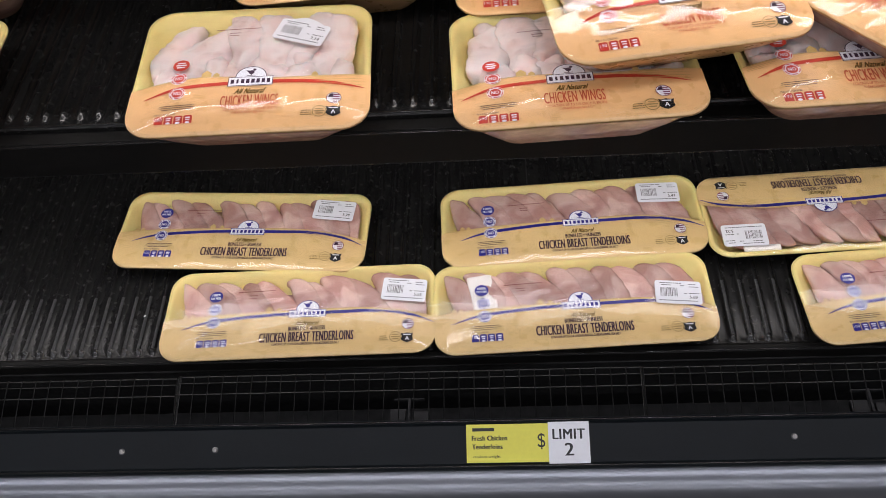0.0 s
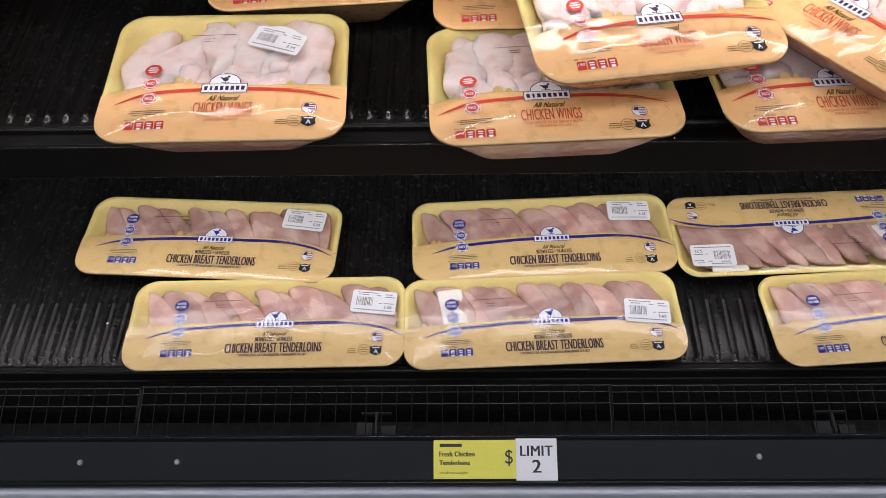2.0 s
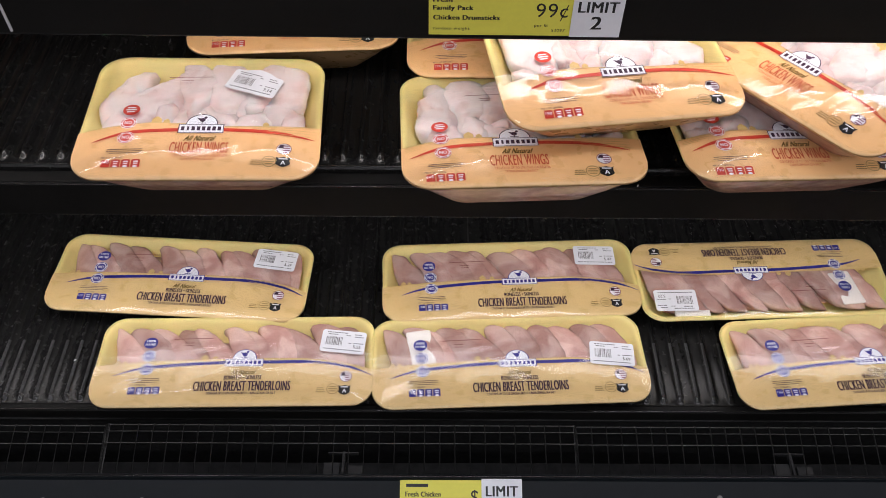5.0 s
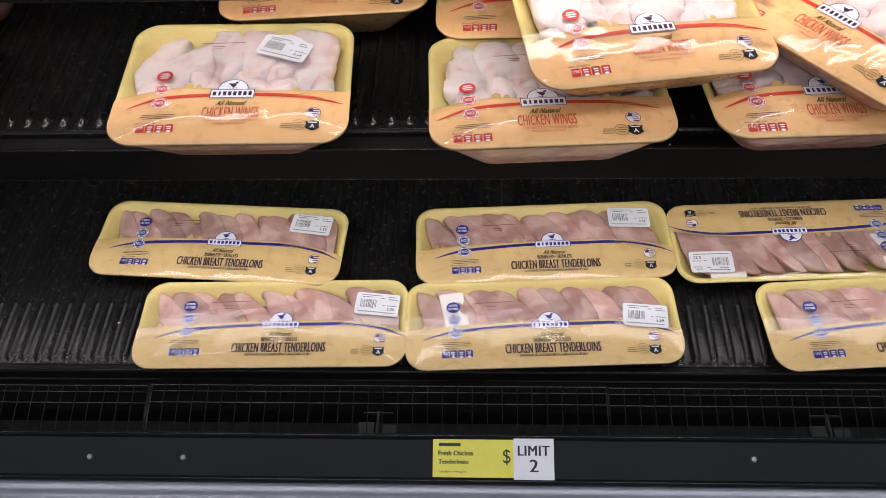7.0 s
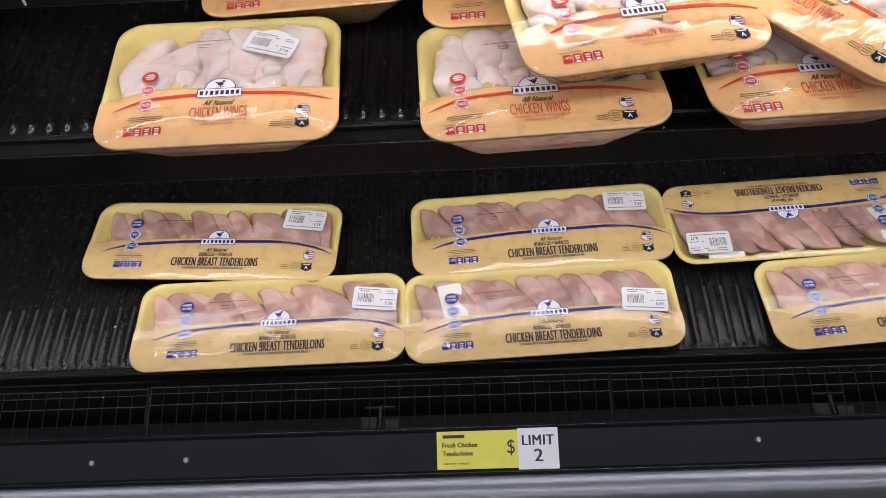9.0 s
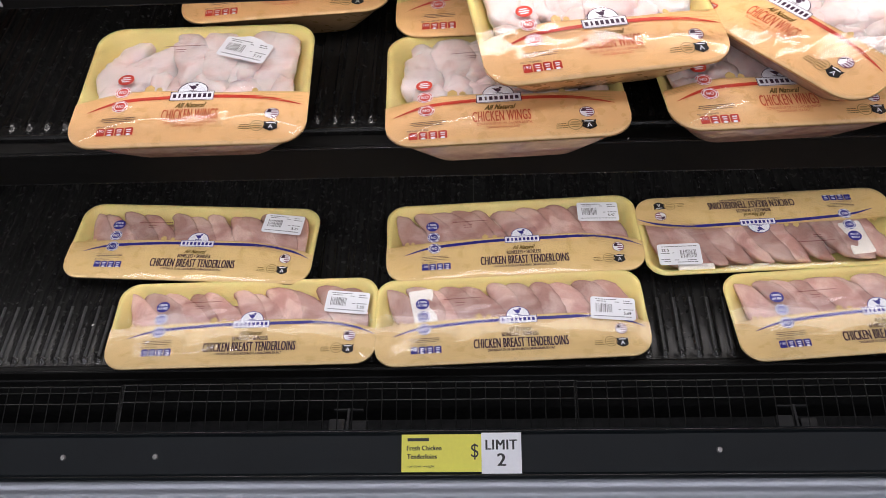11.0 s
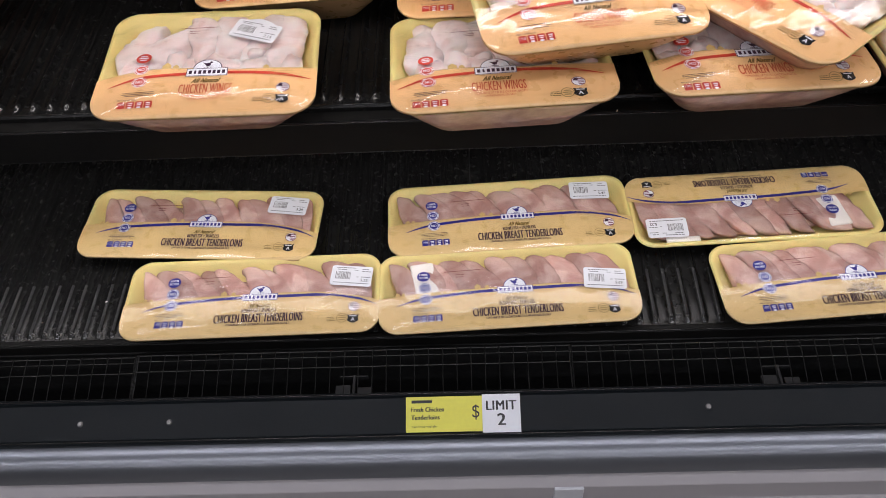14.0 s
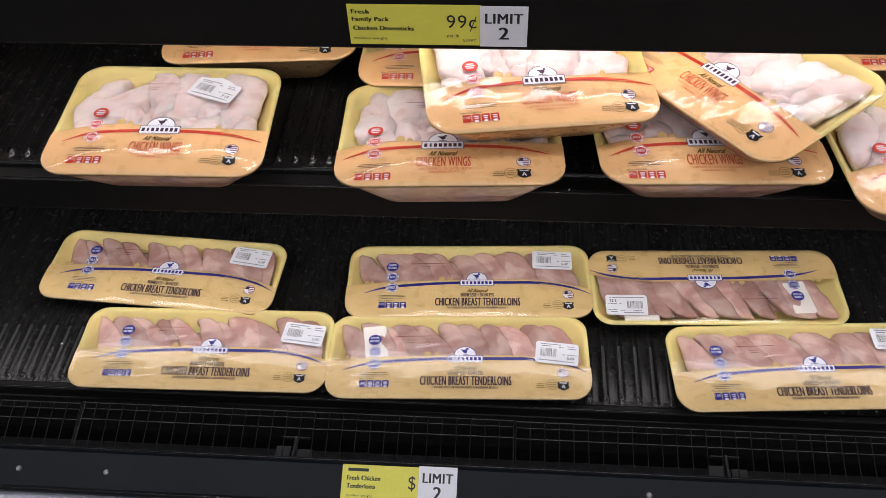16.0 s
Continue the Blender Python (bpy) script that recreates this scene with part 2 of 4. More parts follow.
class Print:
    """Flat ink shapes, laid on a surface z = lift(x, y), all moved by a shift."""

    def __init__(self, lift, shift=(0, 0)):
        self.bm, self.lift, self.shift = bmesh.new(), lift, shift

    def point(self, x, y, up):
        x, y = x + self.shift[0], y + self.shift[1]
        return self.bm.verts.new((x, y, self.lift(x, y) + up))

    def poly(self, pts, up=0.0):
        self.bm.faces.new([self.point(x, y, up) for x, y in pts])

    def text(self, text, cx, cy, w, h, turn=0.0, up=0.0, fat=0.0, slant=0.0):
        pts, faces = letters(text)
        c, s = math.cos(radians(turn)), math.sin(radians(turn))
        for dx in ((0.0,) if not fat else (-fat, fat)):
            vs = []
            for u, v in pts:
                u, v = u * w + dx + slant * v * h, v * h
                x, y = cx + c * u - s * v, cy + s * u + c * v
                vs.append(self.point(x, y, up + abs(dx) * 0.05 * (dx > 0)))
            for f in faces:
                self.bm.faces.new([vs[i] for i in f])

    def bar(self, cx, cy, w, h, turn=0.0, up=0.0):
        c, s = math.cos(radians(turn)), math.sin(radians(turn))
        n = max(1, int(w / 0.012))
        for k in range(n):
            a, b = -w / 2 + w * k / n, -w / 2 + w * (k + 1) / n
            self.poly([(cx + c * u - s * v, cy + s * u + c * v) for u, v in ((a, -h / 2), (b, -h / 2), (b, h / 2), (a, h / 2))], up)

    def words(self, cx, cy, w, h, turn=0.0, up=0.0):
        """Small writing that cannot be read: a row of short bars."""
        rnd = random.Random(int(cx * 1e5) * 31 + int(cy * 1e5))
        c, s = math.cos(radians(turn)), math.sin(radians(turn))
        x = -w / 2
        while x < w / 2 - h:
            b = min(w / 2 - x, h * rnd.uniform(1.6, 4.2))
            self.bar(cx + c * (x + b / 2), cy + s * (x + b / 2), b, h, turn, up)
            x += b + h * 0.55

    def disc(self, cx, cy, r, up=0.0, n=20, squash=1.0):
        self.poly([(cx + r * math.cos(2 * math.pi * k / n), cy + squash * r * math.sin(2 * math.pi * k / n)) for k in range(n)], up)

    def annulus(self, cx, cy, r0, r1, up=0.0, n=24, squash=1.0, gaps=0):
        for k in range(n):
            if gaps and k % gaps == 0:
                continue
            a, b = 2 * math.pi * k / n, 2 * math.pi * (k + 1) / n
            self.poly([(cx + r * math.cos(t), cy + squash * r * math.sin(t)) for r, t in ((r0, a), (r1, a), (r1, b), (r0, b))], up)

    def band(self, pts, width, up=0.0, taper=True):
        """A smooth stripe through points; it thins out at its two ends."""
        fine = smooth_line(pts, 6)
        n = len(fine)
        edge = []
        for i, (x, y) in enumerate(fine):
            k = min(i, n - 1 - i) / (n / 5)
            h = width / 2 * (min(1, 0.12 + k) if taper else 1)
            edge.append(((x, y - h), (x, y + h)))
        for (a0, a1), (b0, b1) in zip(edge, edge[1:]):
            self.poly([a0, b0, b1, a1], up)

    def done(self, name, mat, parent, label=""):
        return part(name, self.bm, mat, parent, label)


def smooth_line(pts, n):
    """A Catmull-Rom line through points."""
    p = [np.array(q, float) for q in (pts[0], *pts, pts[-1])]
    out = []
    for a, b, c, d in zip(p, p[1:], p[2:], p[3:]):
        for k in range(n):
            t = k / n
            out.append(tuple(0.5 * (2 * b + (c - a) * t + (2 * a - 5 * b + 4 * c - d) * t**2 + (3 * b - a - 3 * c + d) * t**3)))
    return out + [tuple(p[-1])]


# ---- the store round the case ----
X0, X1 = -1.9, 2.1
CASE_BACK, CASE_TOP = 0.86, 1.95
tagged(part("floor", boxes((-5, 5, -6.5, 1.1, -0.1, 0)), FLOOR), "pale polished store floor", "floor", kind="structure")
tagged(part("ceiling", boxes((-5, 5, -6.5, 1.1, CEILING, CEILING + 0.1)), CEIL), "white store ceiling", "ceiling", kind="structure")
tagged(part("wall_north", boxes((-5, 5, 0.95, 1.1, 0, CEILING)), WALL), "plain painted store wall behind the case", "wall", kind="structure")
tagged(part("wall_south", boxes((-5, 5, -6.6, -6.5, 0, CEILING)), WALL), "plain painted store wall", "wall", kind="structure")
tagged(part("wall_west", boxes((-5.1, -5, -6.5, 1.1, 0, CEILING)), WALL), "plain painted store wall", "wall", kind="structure")
tagged(part("wall_east", boxes((5, 5.1, -6.5, 1.1, 0, CEILING)), WALL), "plain painted store wall", "wall", kind="structure")
for y in (-0.32, -2.4, -4.4):
    fixture = tagged(new("ceiling_light"), "white tube light fixture on the ceiling", "ceiling light", "ceiling lights")
    fixture.location = (0.1, y, CEILING)
    part("housing", boxes((-3.55, 3.55, -0.12, 0.12, -0.05, 0), bevel=0.006), CEIL, fixture)
    part("tube", rod(bmesh.new(), (-3.5, 0, -0.068), (3.5, 0, -0.068), 0.016, 10), TUBE, fixture, "lit white tube")


# ---- the refrigerated case ----
DECK, SHELF, UPPER, NOSE = 0.356, 0.660, 0.940, 0.256
case = tagged(new("display_case"), "black open refrigerated meat case with grey bumper", "display case")

part("back_panel", boxes((X0, X1, CASE_BACK - 0.03, CASE_BACK, 0.15, CASE_TOP)), BLACK_PAINT, case)
part("side_panel", boxes((X0 - 0.05, X0, -0.09, CASE_BACK, 0.02, CASE_TOP), bevel=0.004), BLACK_PAINT, case)
part("side_panel", boxes((X1, X1 + 0.05, -0.09, CASE_BACK, 0.02, CASE_TOP), bevel=0.004), BLACK_PAINT, case)
part("canopy", boxes((X0, X1, 0.22, CASE_BACK, CASE_TOP, CASE_TOP + 0.12), bevel=0.006), BLACK_PAINT, case)
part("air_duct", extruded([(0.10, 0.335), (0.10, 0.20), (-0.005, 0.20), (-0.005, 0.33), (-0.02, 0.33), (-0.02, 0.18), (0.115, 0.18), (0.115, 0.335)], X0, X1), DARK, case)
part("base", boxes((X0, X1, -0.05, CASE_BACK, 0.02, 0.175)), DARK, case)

# price rail: a shallow channel that leans back, with a bead along each edge
part("price_rail", extruded([(0.006, 0.361), (0.004, 0.3645), (-0.001, 0.3645), (-0.003, 0.3605), (-0.049, 0.3435), (-0.0535, 0.3455), (-0.0565, 0.342), (-0.055, 0.335), (-0.04, 0.325), (0.006, 0.34)], X0, X1), RAIL, case, "dark slate plastic price rail")
for y, z in ((0.0015, 0.3648), (-0.0538, 0.3458)):
    part("rail_bead", rod(bmesh.new(), (X0, y, z), (X1, y, z), 0.0010, 8), EDGE, case, smooth=True)
# bumper with a rounded nose, then the stepped grey front panel
arc = [(-0.052 - 0.042 * math.sin(a), 0.299 + 0.037 * math.cos(a)) for a in (radians(k * 2.6) for k in range(0, 36))]
bumper = part("bumper", extruded([(-0.045, 0.334), *arc, (-0.0935, 0.2965), (-0.092, 0.293), (-0.045, 0.293)], X0, X1), STEEL, case, "brushed grey metal bumper", smooth=True)
bumper.data.set_sharp_from_angle(angle=radians(20))
part("front_panel", extruded([(-0.05, 0.2910), (-0.0905, 0.2910), (-0.1035, 0.2785), (-0.1045, 0.2770), (-0.1050, 0.2345), (-0.1060, 0.2330), (-0.1265, 0.2135), (-0.1275, 0.2110), (-0.1265, 0.2075), (-0.05, 0.2075)], X0, X1), PANEL, case, "pale grey painted front panel")
part("kick_plate", extruded([(-0.05, 0.2055), (-0.1120, 0.2055), (-0.1120, 0.190), (-0.096, 0.184), (-0.094, 0.004), (-0.045, 0.004)], X0, X1), BLACK_PAINT, case)
part("kick_rail", extruded([(-0.088, 0.012), (-0.103, 0.011), (-0.118, 0.009), (-0.124, 0.006), (-0.124, 0.002), (-0.088, 0.002)], 0.685, X1), PANEL, case, "grey metal kick rail")
part("panel_clip", boxes((0.206, 0.248, -0.1085, -0.1000, 0.2355, 0.2780), bevel=0.0015), CLIP, case, "pale grey plastic joint clip")
part("kick_joint", boxes((0.433, 0.4342, -0.1132, -0.1116, 0.191, 0.204)), SCREW, case)


def screw():
    bm = bmesh.new()
    bmesh.ops.create_cone(bm, cap_ends=True, segments=14, radius1=0.0042, radius2=0.0030, depth=0.0022)
    for v in bm.verts:
        v.co.z += 0.0011
    rod(bm, (0, 0, 0.0019), (0, 0, 0.00245), 0.0016, 6)
    me = bpy.data.meshes.new("screw")
    bm.to_mesh(me)
    bm.free()
    return me


SCREW_MESH = screw()
for x, y in ((-0.466, -0.0278), (-0.3375, -0.0275), (0.423, -0.0232), (0.803, -0.0235)):
    s = part_of("screw", SCREW_MESH, SCREW, case, "worn steel screw")
    s.matrix_basis = pose(x, y, 0.3618 + y * 0.3696, 20.3)

# return-air grille: overlapping sections of coated wire over a dark duct
for g0, g1, low in ((-1.69, -1.046, 0.0), (-1.043, -0.406, 0.004), (-0.401, 0.238, 0.0), (0.241, 0.88, 0.0022), (0.883, 1.52, 0.0), (1.523, 2.08, 0.003)):
    bm = bmesh.new()
    n = round((g1 - g0) / 0.0203)
    for y, z, r in ((0.0755, 0.3655, 0.0010), (0.0665, 0.3640, 0.0007), (0.051, 0.3605, 0.0009), (0.0055, 0.348, 0.0010)):
        rod(bm, (g0, y, z - low), (g1, y, z - low), r)
    for x in (g0, g1):
        rod(bm, (x, 0.0785, 0.3625 - low), (x, 0.004, 0.3468 - low), 0.0010, 6)
    grille = part("grille", bm, WIRE, case, "black wire return-air grille")
    bm = bmesh.new()
    for k in range(n + 1):
        x = g0 + (g1 - g0) * k / n
        rod(bm, (x, 0.0785, 0.3600 - low), (x, 0.0757, 0.3669 - low), 0.0011, 5)
        rod(bm, (x, 0.0757, 0.3669 - low), (x, 0.051, 0.3618 - low), 0.0008, 5)
        rod(bm, (x, 0.051, 0.3618 - low), (x, 0.004, 0.3492 - low), 0.0008, 5)
    part("lattice", bm, GRILLE_BAR, grille)
for x in (-0.695, -0.079, 0.539, 1.155):
    bm = boxes((x - 0.027, x - 0.005, 0.014, 0.034, 0.330, 0.338), bevel=0.001)
    box(bm, x + 0.005, x + 0.027, 0.014, 0.030, 0.330, 0.338, bevel=0.001)
    box(bm, x - 0.0022, x + 0.0018, 0.016, 0.050, 0.332, 0.340, bevel=0.001)
    box(bm, x - 0.022, x + 0.020, 0.048, 0.050, 0.330, 0.338, bevel=0.001)
    part("bracket", bm, PAD_PLASTIC, case)


def ribbed(x0, x1, y0, y1, z, pitch, mark, start, ramp, rise=0.0050, speckled=False):
    """A pan with rounded ribs that run from front to back and slope down short of its front lip; one rib's middle lies at x = mark."""
    bm = bmesh.new()
    shape = ((0, 0), (0.38, 0.02), (0.48, 0.70), (0.56, 1), (0.68, 1), (0.76, 0.70), (0.86, 0.02))
    first = mark - 0.62 * pitch - math.floor((mark - 0.62 * pitch - x0) / pitch) * pitch
    n = int((x1 - first) / pitch)
    xs = [(x0, 0)] + [(first + (k + f) * pitch, h * rise) for k in range(n) for f, h in shape] + [(x1, 0)]
    ys = ((y0, 0), (y0 + start, 0), (y0 + start + 0.3 * ramp, 0.55), (y0 + start + 0.6 * ramp, 0.88), (y0 + start + ramp, 1), (y0 + start + 0.10, 1), (y1, 1))
    grid = [[bm.verts.new((x, y, z - rise + h * k)) for x, h in xs] for y, k in ys]
    for j, (a, b) in enumerate(zip(grid, grid[1:])):
        for i in range(len(a) - 1):
            f = bm.faces.new((a[i], a[i + 1], b[i + 1], b[i]))
            rib = 3 <= (i - 1) % 7 <= 5
            # only the front stretch of the rib tops takes the painted glints and scuffs
            f.material_index = 2 if rib and j in (1, 2, 3) else 1 if speckled and (i - 1) % 7 in (3, 4) and b[0].co.y < y0 + 0.12 else 0
    return bm


for a, b, pitch, mark in ((X0, 0.099, 0.0214, -0.543), (0.101, X1, 0.0243, 0.4208)):
    pan = part("deck_pan", ribbed(a, b, 0.117, 0.83, DECK, pitch, mark, 0.003, 0.010, speckled=True), BLACK, case, "black ribbed plastic deck pan", smooth=True)
    for m in (WORN_GLINT, EDGE):
        pan.data.materials.append(m)
part("deck_lip", extruded([(0.116, 0.3525), (0.1125, 0.3545), (0.107, 0.3545), (0.104, 0.352), (0.102, 0.33), (0.116, 0.33)], X0, X1), BLACK_PAINT, case)
part("deck_edge", rod(bmesh.new(), (X0, 0.1055, 0.3540), (X1, 0.1055, 0.3540), 0.0009, 8), EDGE, case, smooth=True)
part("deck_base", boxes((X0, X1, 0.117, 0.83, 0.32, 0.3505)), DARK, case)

# shelves: a steel plate, a ribbed liner, a front channel, end brackets
for z in (SHELF, UPPER):
    sh = part("shelf", boxes((X0, X1, NOSE + 0.006, 0.82, z - 0.024, z - 0.0105), bevel=0.001), BLACK_PAINT, case, "black steel shelf")
    liner = part("shelf_liner", ribbed(X0, X1, 0.288, 0.815, z, 0.0240, -0.100, 0.009, 0.013), BLACK, sh, "black ribbed shelf liner", smooth=True)
    for m in (WORN_GLINT, EDGE):
        liner.data.materials.append(m)
    part("lip_edge", rod(bmesh.new(), (X0, 0.2838, z - 0.0008), (X1, 0.2838, z - 0.0008), 0.0009, 8), EDGE, sh, smooth=True)
    part("liner_lip", extruded([(0.287, z - 0.010), (0.287, z - 0.002), (0.2835, z - 0.001), (0.281, z - 0.004), (0.2805, z - 0.010)], X0, X1), BLACK, sh)
    top, low = (z - 0.0095, z - 0.066) if z == SHELF else (z + 0.02, z - 0.0635)
    part("front_channel", extruded([(NOSE + 0.006, top - 0.002), (NOSE + 0.003, top), (NOSE, top - 0.002), (NOSE, low + 0.002), (NOSE + 0.0015, low), (NOSE + 0.006, low), (NOSE + 0.006, low + 0.004), (NOSE + 0.003, low + 0.004), (NOSE + 0.003, top - 0.006), (NOSE + 0.006, top - 0.006)], X0, X1), BLACK_PAINT, sh, "black price channel along the shelf front")
    for zz in (top - 0.0004, low + 0.0006):
        part("channel_edge", rod(bmesh.new(), (X0, NOSE + 0.0006, zz), (X1, NOSE + 0.0006, zz), 0.0009 if zz > z - 0.02 else 0.0006, 8), EDGE, sh, smooth=True)
    for x in (X0 + 0.02, -0.62, 0.66, X1 - 0.02):
        part("shelf_bracket", boxes((x - 0.002, x + 0.002, 0.30, 0.82, z - 0.07, z - 0.024)), BLACK_PAINT, sh)
    y = 0.350 if z == UPPER else 0.285
    holder = z - 0.0245
    a, b = (-1.46, 1.56) if z == UPPER else (-1.46, 1.76)
    part("light_strip", boxes((a, b, y - 0.012, y + 0.012, holder - 0.012, holder), bevel=0.002), STRIP, sh, "lit strip light under the shelf")
part("clear_peg", rod(bmesh.new(), (-0.3995, NOSE - 0.0015, 0.882), (-0.4005, NOSE - 0.0015, 0.914), 0.0016, 6), CLIP, case, "small pale plastic tag peg")


# ---- price tags ----
def tag_card(name, label, w, h, mat):
    t = tagged(new(name), label, "price tag", "price tags")
    part("card", boxes((0, w, 0, h, 0, 0.0006)), mat, t)
    return t


flat = lambda x, y: 0.0008


def lower_tag():
    t = tag_card("price_tag", "yellow shelf price tag for fresh chicken tenderloins", 0.112, 0.0525, YELLOW)
    p = Print(flat)
    p.bar(0.0225, 0.0425, 0.029, 0.0042)
    p.text("Fresh Chicken", 0.0305, 0.0315, 0.046, 0.0064, fat=0.00045)
    p.text("Tenderloins", 0.0275, 0.0205, 0.0395, 0.0062, fat=0.00045)
    p.done("product_text", BLACK_INK, t)
    p = Print(flat)
    p.text("random weight", 0.0265, 0.0073, 0.036, 0.0042)
    p.done("weight_text", BLACK_INK, t)
    p = Print(flat)
    p.text("$", 0.0985, 0.0265, 0.010, 0.021)
    p.done("price_text", BLACK_INK, t)
    t.matrix_basis = pose(0.0, -0.0485, 0.3441, 20.3)


def upper_tag():
    t = tag_card("price_tag", "yellow shelf price tag for family pack chicken drumsticks", 0.150, 0.0575, YELLOW)
    p = Print(flat)
    p.text("Fresh", 0.0145, 0.0475, 0.0195, 0.0062, fat=0.0004)
    p.text("Family Pack", 0.0255, 0.036, 0.0415, 0.0078, fat=0.0004)
    p.text("Chicken Drumsticks", 0.0395, 0.024, 0.069, 0.0064, fat=0.0004)
    p.done("product_text", BLACK_INK, t)
    p = Print(flat)
    p.text("random weight", 0.024, 0.0085, 0.0385, 0.0052)
    p.done("weight_text", BLACK_INK, t)
    p = Print(flat)
    p.text("per lb", 0.1185, 0.0135, 0.014, 0.0052)
    p.done("unit_text", BLACK_INK, t)
    p = Print(flat)
    p.text("53097", 0.137, 0.0075, 0.0145, 0.0042)
    p.done("code_text", BLACK_INK, t)
    p = Print(flat)
    p.text("99\u00a2", 0.1285, 0.0320, 0.0335, 0.0235)
    p.done("price_text", BLACK_INK, t)
    t.matrix_basis = pose(0.0345, NOSE - 0.0008, 0.8830, 90) @ Matrix.Diagonal((0.985, 0.90, 1, 1))


def limit_card(m):
    t = tagged(new("limit_card"), "white purchase limit card over a price tag", "price tag", "limit cards")
    part("card", boxes((0, 0.0535, 0, 0.0575, 0, 0.0007)), PAPER, t)
    p = Print(lambda x, y: 0.0009)
    p.text("LIMIT", 0.0268, 0.0405, 0.0415, 0.0140, fat=0.00055)
    p.text("2", 0.0268, 0.0195, 0.0105, 0.0175, fat=0.0007)
    p.done("limit_text", BLACK_INK, t)
    t.matrix_basis = m
    return t


lower_tag()
upper_tag()
limit_card(pose(0.1075, -0.0500, 0.3440, 20.3) @ Matrix.Translation((0, -0.001, 0.0012)) @ Matrix.Diagonal((1, 0.93, 1, 1)))
limit_card(pose(0.1815, NOSE - 0.0024, 0.8830, 90) @ Matrix.Diagonal((0.98, 0.90, 1, 1)))


# ---- meat packs ----
class Pack:
    """The sizes of a kind of pack: half width, half depth, tray height, how far the film bulges, corner radius."""

    def __init__(self, w, d, high, dome, r, gold, stripe_ink, film):
        self.w, self.d, self.high, self.dome, self.r = w, d, high, dome, r
        self.gold, self.ink, self.film = gold, stripe_ink, film
        self.flat = 3

    def edge(self, u):
        """Half depth of the rim at u."""
        over = abs(u) - (self.w - self.r)
        return self.d if over <= 0 else self.d - self.r + math.sqrt(max(0.0, self.r**2 - over**2))

    def lift(self, u, v):
        a, b = min(1, abs(u) / self.w), min(1, abs(v) / self.d)
        return self.high + self.dome * (1 - a**2.6) * (1 - b**self.flat)


TENDER = Pack(0.1964, 0.0743, 0.0284, 0.0040, 0.030, GOLD_T, NAVY, FILM_T)
WINGS = Pack(0.1409, 0.1095, 0.0685, 0.0065, 0.034, GOLD_W, RED, FILM_W)
WINGS.flat = 5
TENDER.top = ((-0.200, -0.0115), (-0.165, -0.0080), (-0.10, -0.0048), (-0.015, -0.0030), (0.05, -0.0018), (0.102, -0.0025), (0.15, -0.0085), (0.200, -0.0205))
WINGS.top = ((-0.143, -0.0440), (-0.123, -0.0395), (-0.085, -0.0325), (-0.047, -0.0310), (0.03, -0.0370), (0.08, -0.0355), (0.11, -0.0345), (0.143, -0.0335))
TENDER.stripe = ((-0.167, -0.0267), (-0.1295, -0.0161), (-0.0650, -0.0104), (-0.015, -0.0082), (0.059, -0.0077), (0.116, -0.0078), (0.1625, -0.0154), (0.194, -0.0285))
WINGS.stripe = ((-0.124, -0.0618), (-0.0850, -0.0472), (-0.0270, -0.0435), (0.027, -0.0431), (0.0885, -0.0463), (0.133, -0.0561))


def skin(k, bounds, up, columns=44, rows=14, wrap=0.0025):
    """A sheet over the pack between two bounds in v, tucked down over the rim where it meets it."""
    bm = bmesh.new()
    us = [-(k.w + 0.0005) * math.cos(math.pi * i / columns) for i in range(columns + 1)]
    grid = []
    for u in us:
        e = k.edge(min(k.w, max(-k.w, u))) + 0.0005
        lo, hi = bounds(u, e)
        col = []
        for j in range(rows + 1):
            t = j / rows
            v = lo + (hi - lo) * t
            near = max(abs(u) / k.w, abs(v) / k.d)
            col.append((u, v, k.lift(u, v) + up * (1 - 0.9 * min(1, near) ** 14)))
        if lo <= -e + 1e-6:
            col = [(u, lo - 0.0004, k.high - wrap), (u, lo - 0.0006, k.high - 0.003)] + col
        else:
            col = [col[0], col[0]] + col
        if hi >= e - 1e-6:
            col = col + [(u, hi + 0.0006, k.high - 0.003), (u, hi + 0.0004, k.high - wrap)]
        else:
            col = col + [col[-1], col[-1]]
        grid.append([bm.verts.new(p) for p in col])
    for a, b in zip(grid, grid[1:]):
        for i in range(len(a) - 1):
            bm.faces.new((a[i], b[i], b[i + 1], a[i + 1]))
    bmesh.ops.remove_doubles(bm, verts=bm.verts, dist=1e-6)
    return bm


def line_at(pts):
    fine = smooth_line(pts, 8)
    xs, ys = [p[0] for p in fine], [p[1] for p in fine]
    return lambda u: float(np.interp(u, xs, ys))


def mesh_from(bm, name):
    me = bpy.data.meshes.new(name)
    bm.to_mesh(me)
    bm.free()
    return me


def tray_mesh(k):
    w, d, r, h = k.w, k.d, k.r, k.high
    t = 0.022 if k is TENDER else 0.051
    rings = [ring(w - t, d - t, r - 0.006, 0.0), ring(w - t + 0.003, d - t + 0.003, r - 0.005, 0.0006), ring(w - 0.006, d - 0.006, r, h - 0.006), ring(w - 0.001, d - 0.001, r, h - 0.005),
             ring(w + 0.0003, d + 0.0003, r, h - 0.003), ring(w, d, r, h - 0.0012), ring(w - 0.0025, d - 0.0025, r, h), ring(w - 0.0065, d - 0.0065, r - 0.003, h - 0.0004), ring(w - 0.0095, d - 0.0095, r - 0.004, h - 0.0055),
             ring(w - t - 0.004, d - t - 0.004, r - 0.010, 0.007), ring(w - t - 0.010, d - t - 0.010, r - 0.012, 0.0045)]
    return mesh_from(loft(rings), "tray")


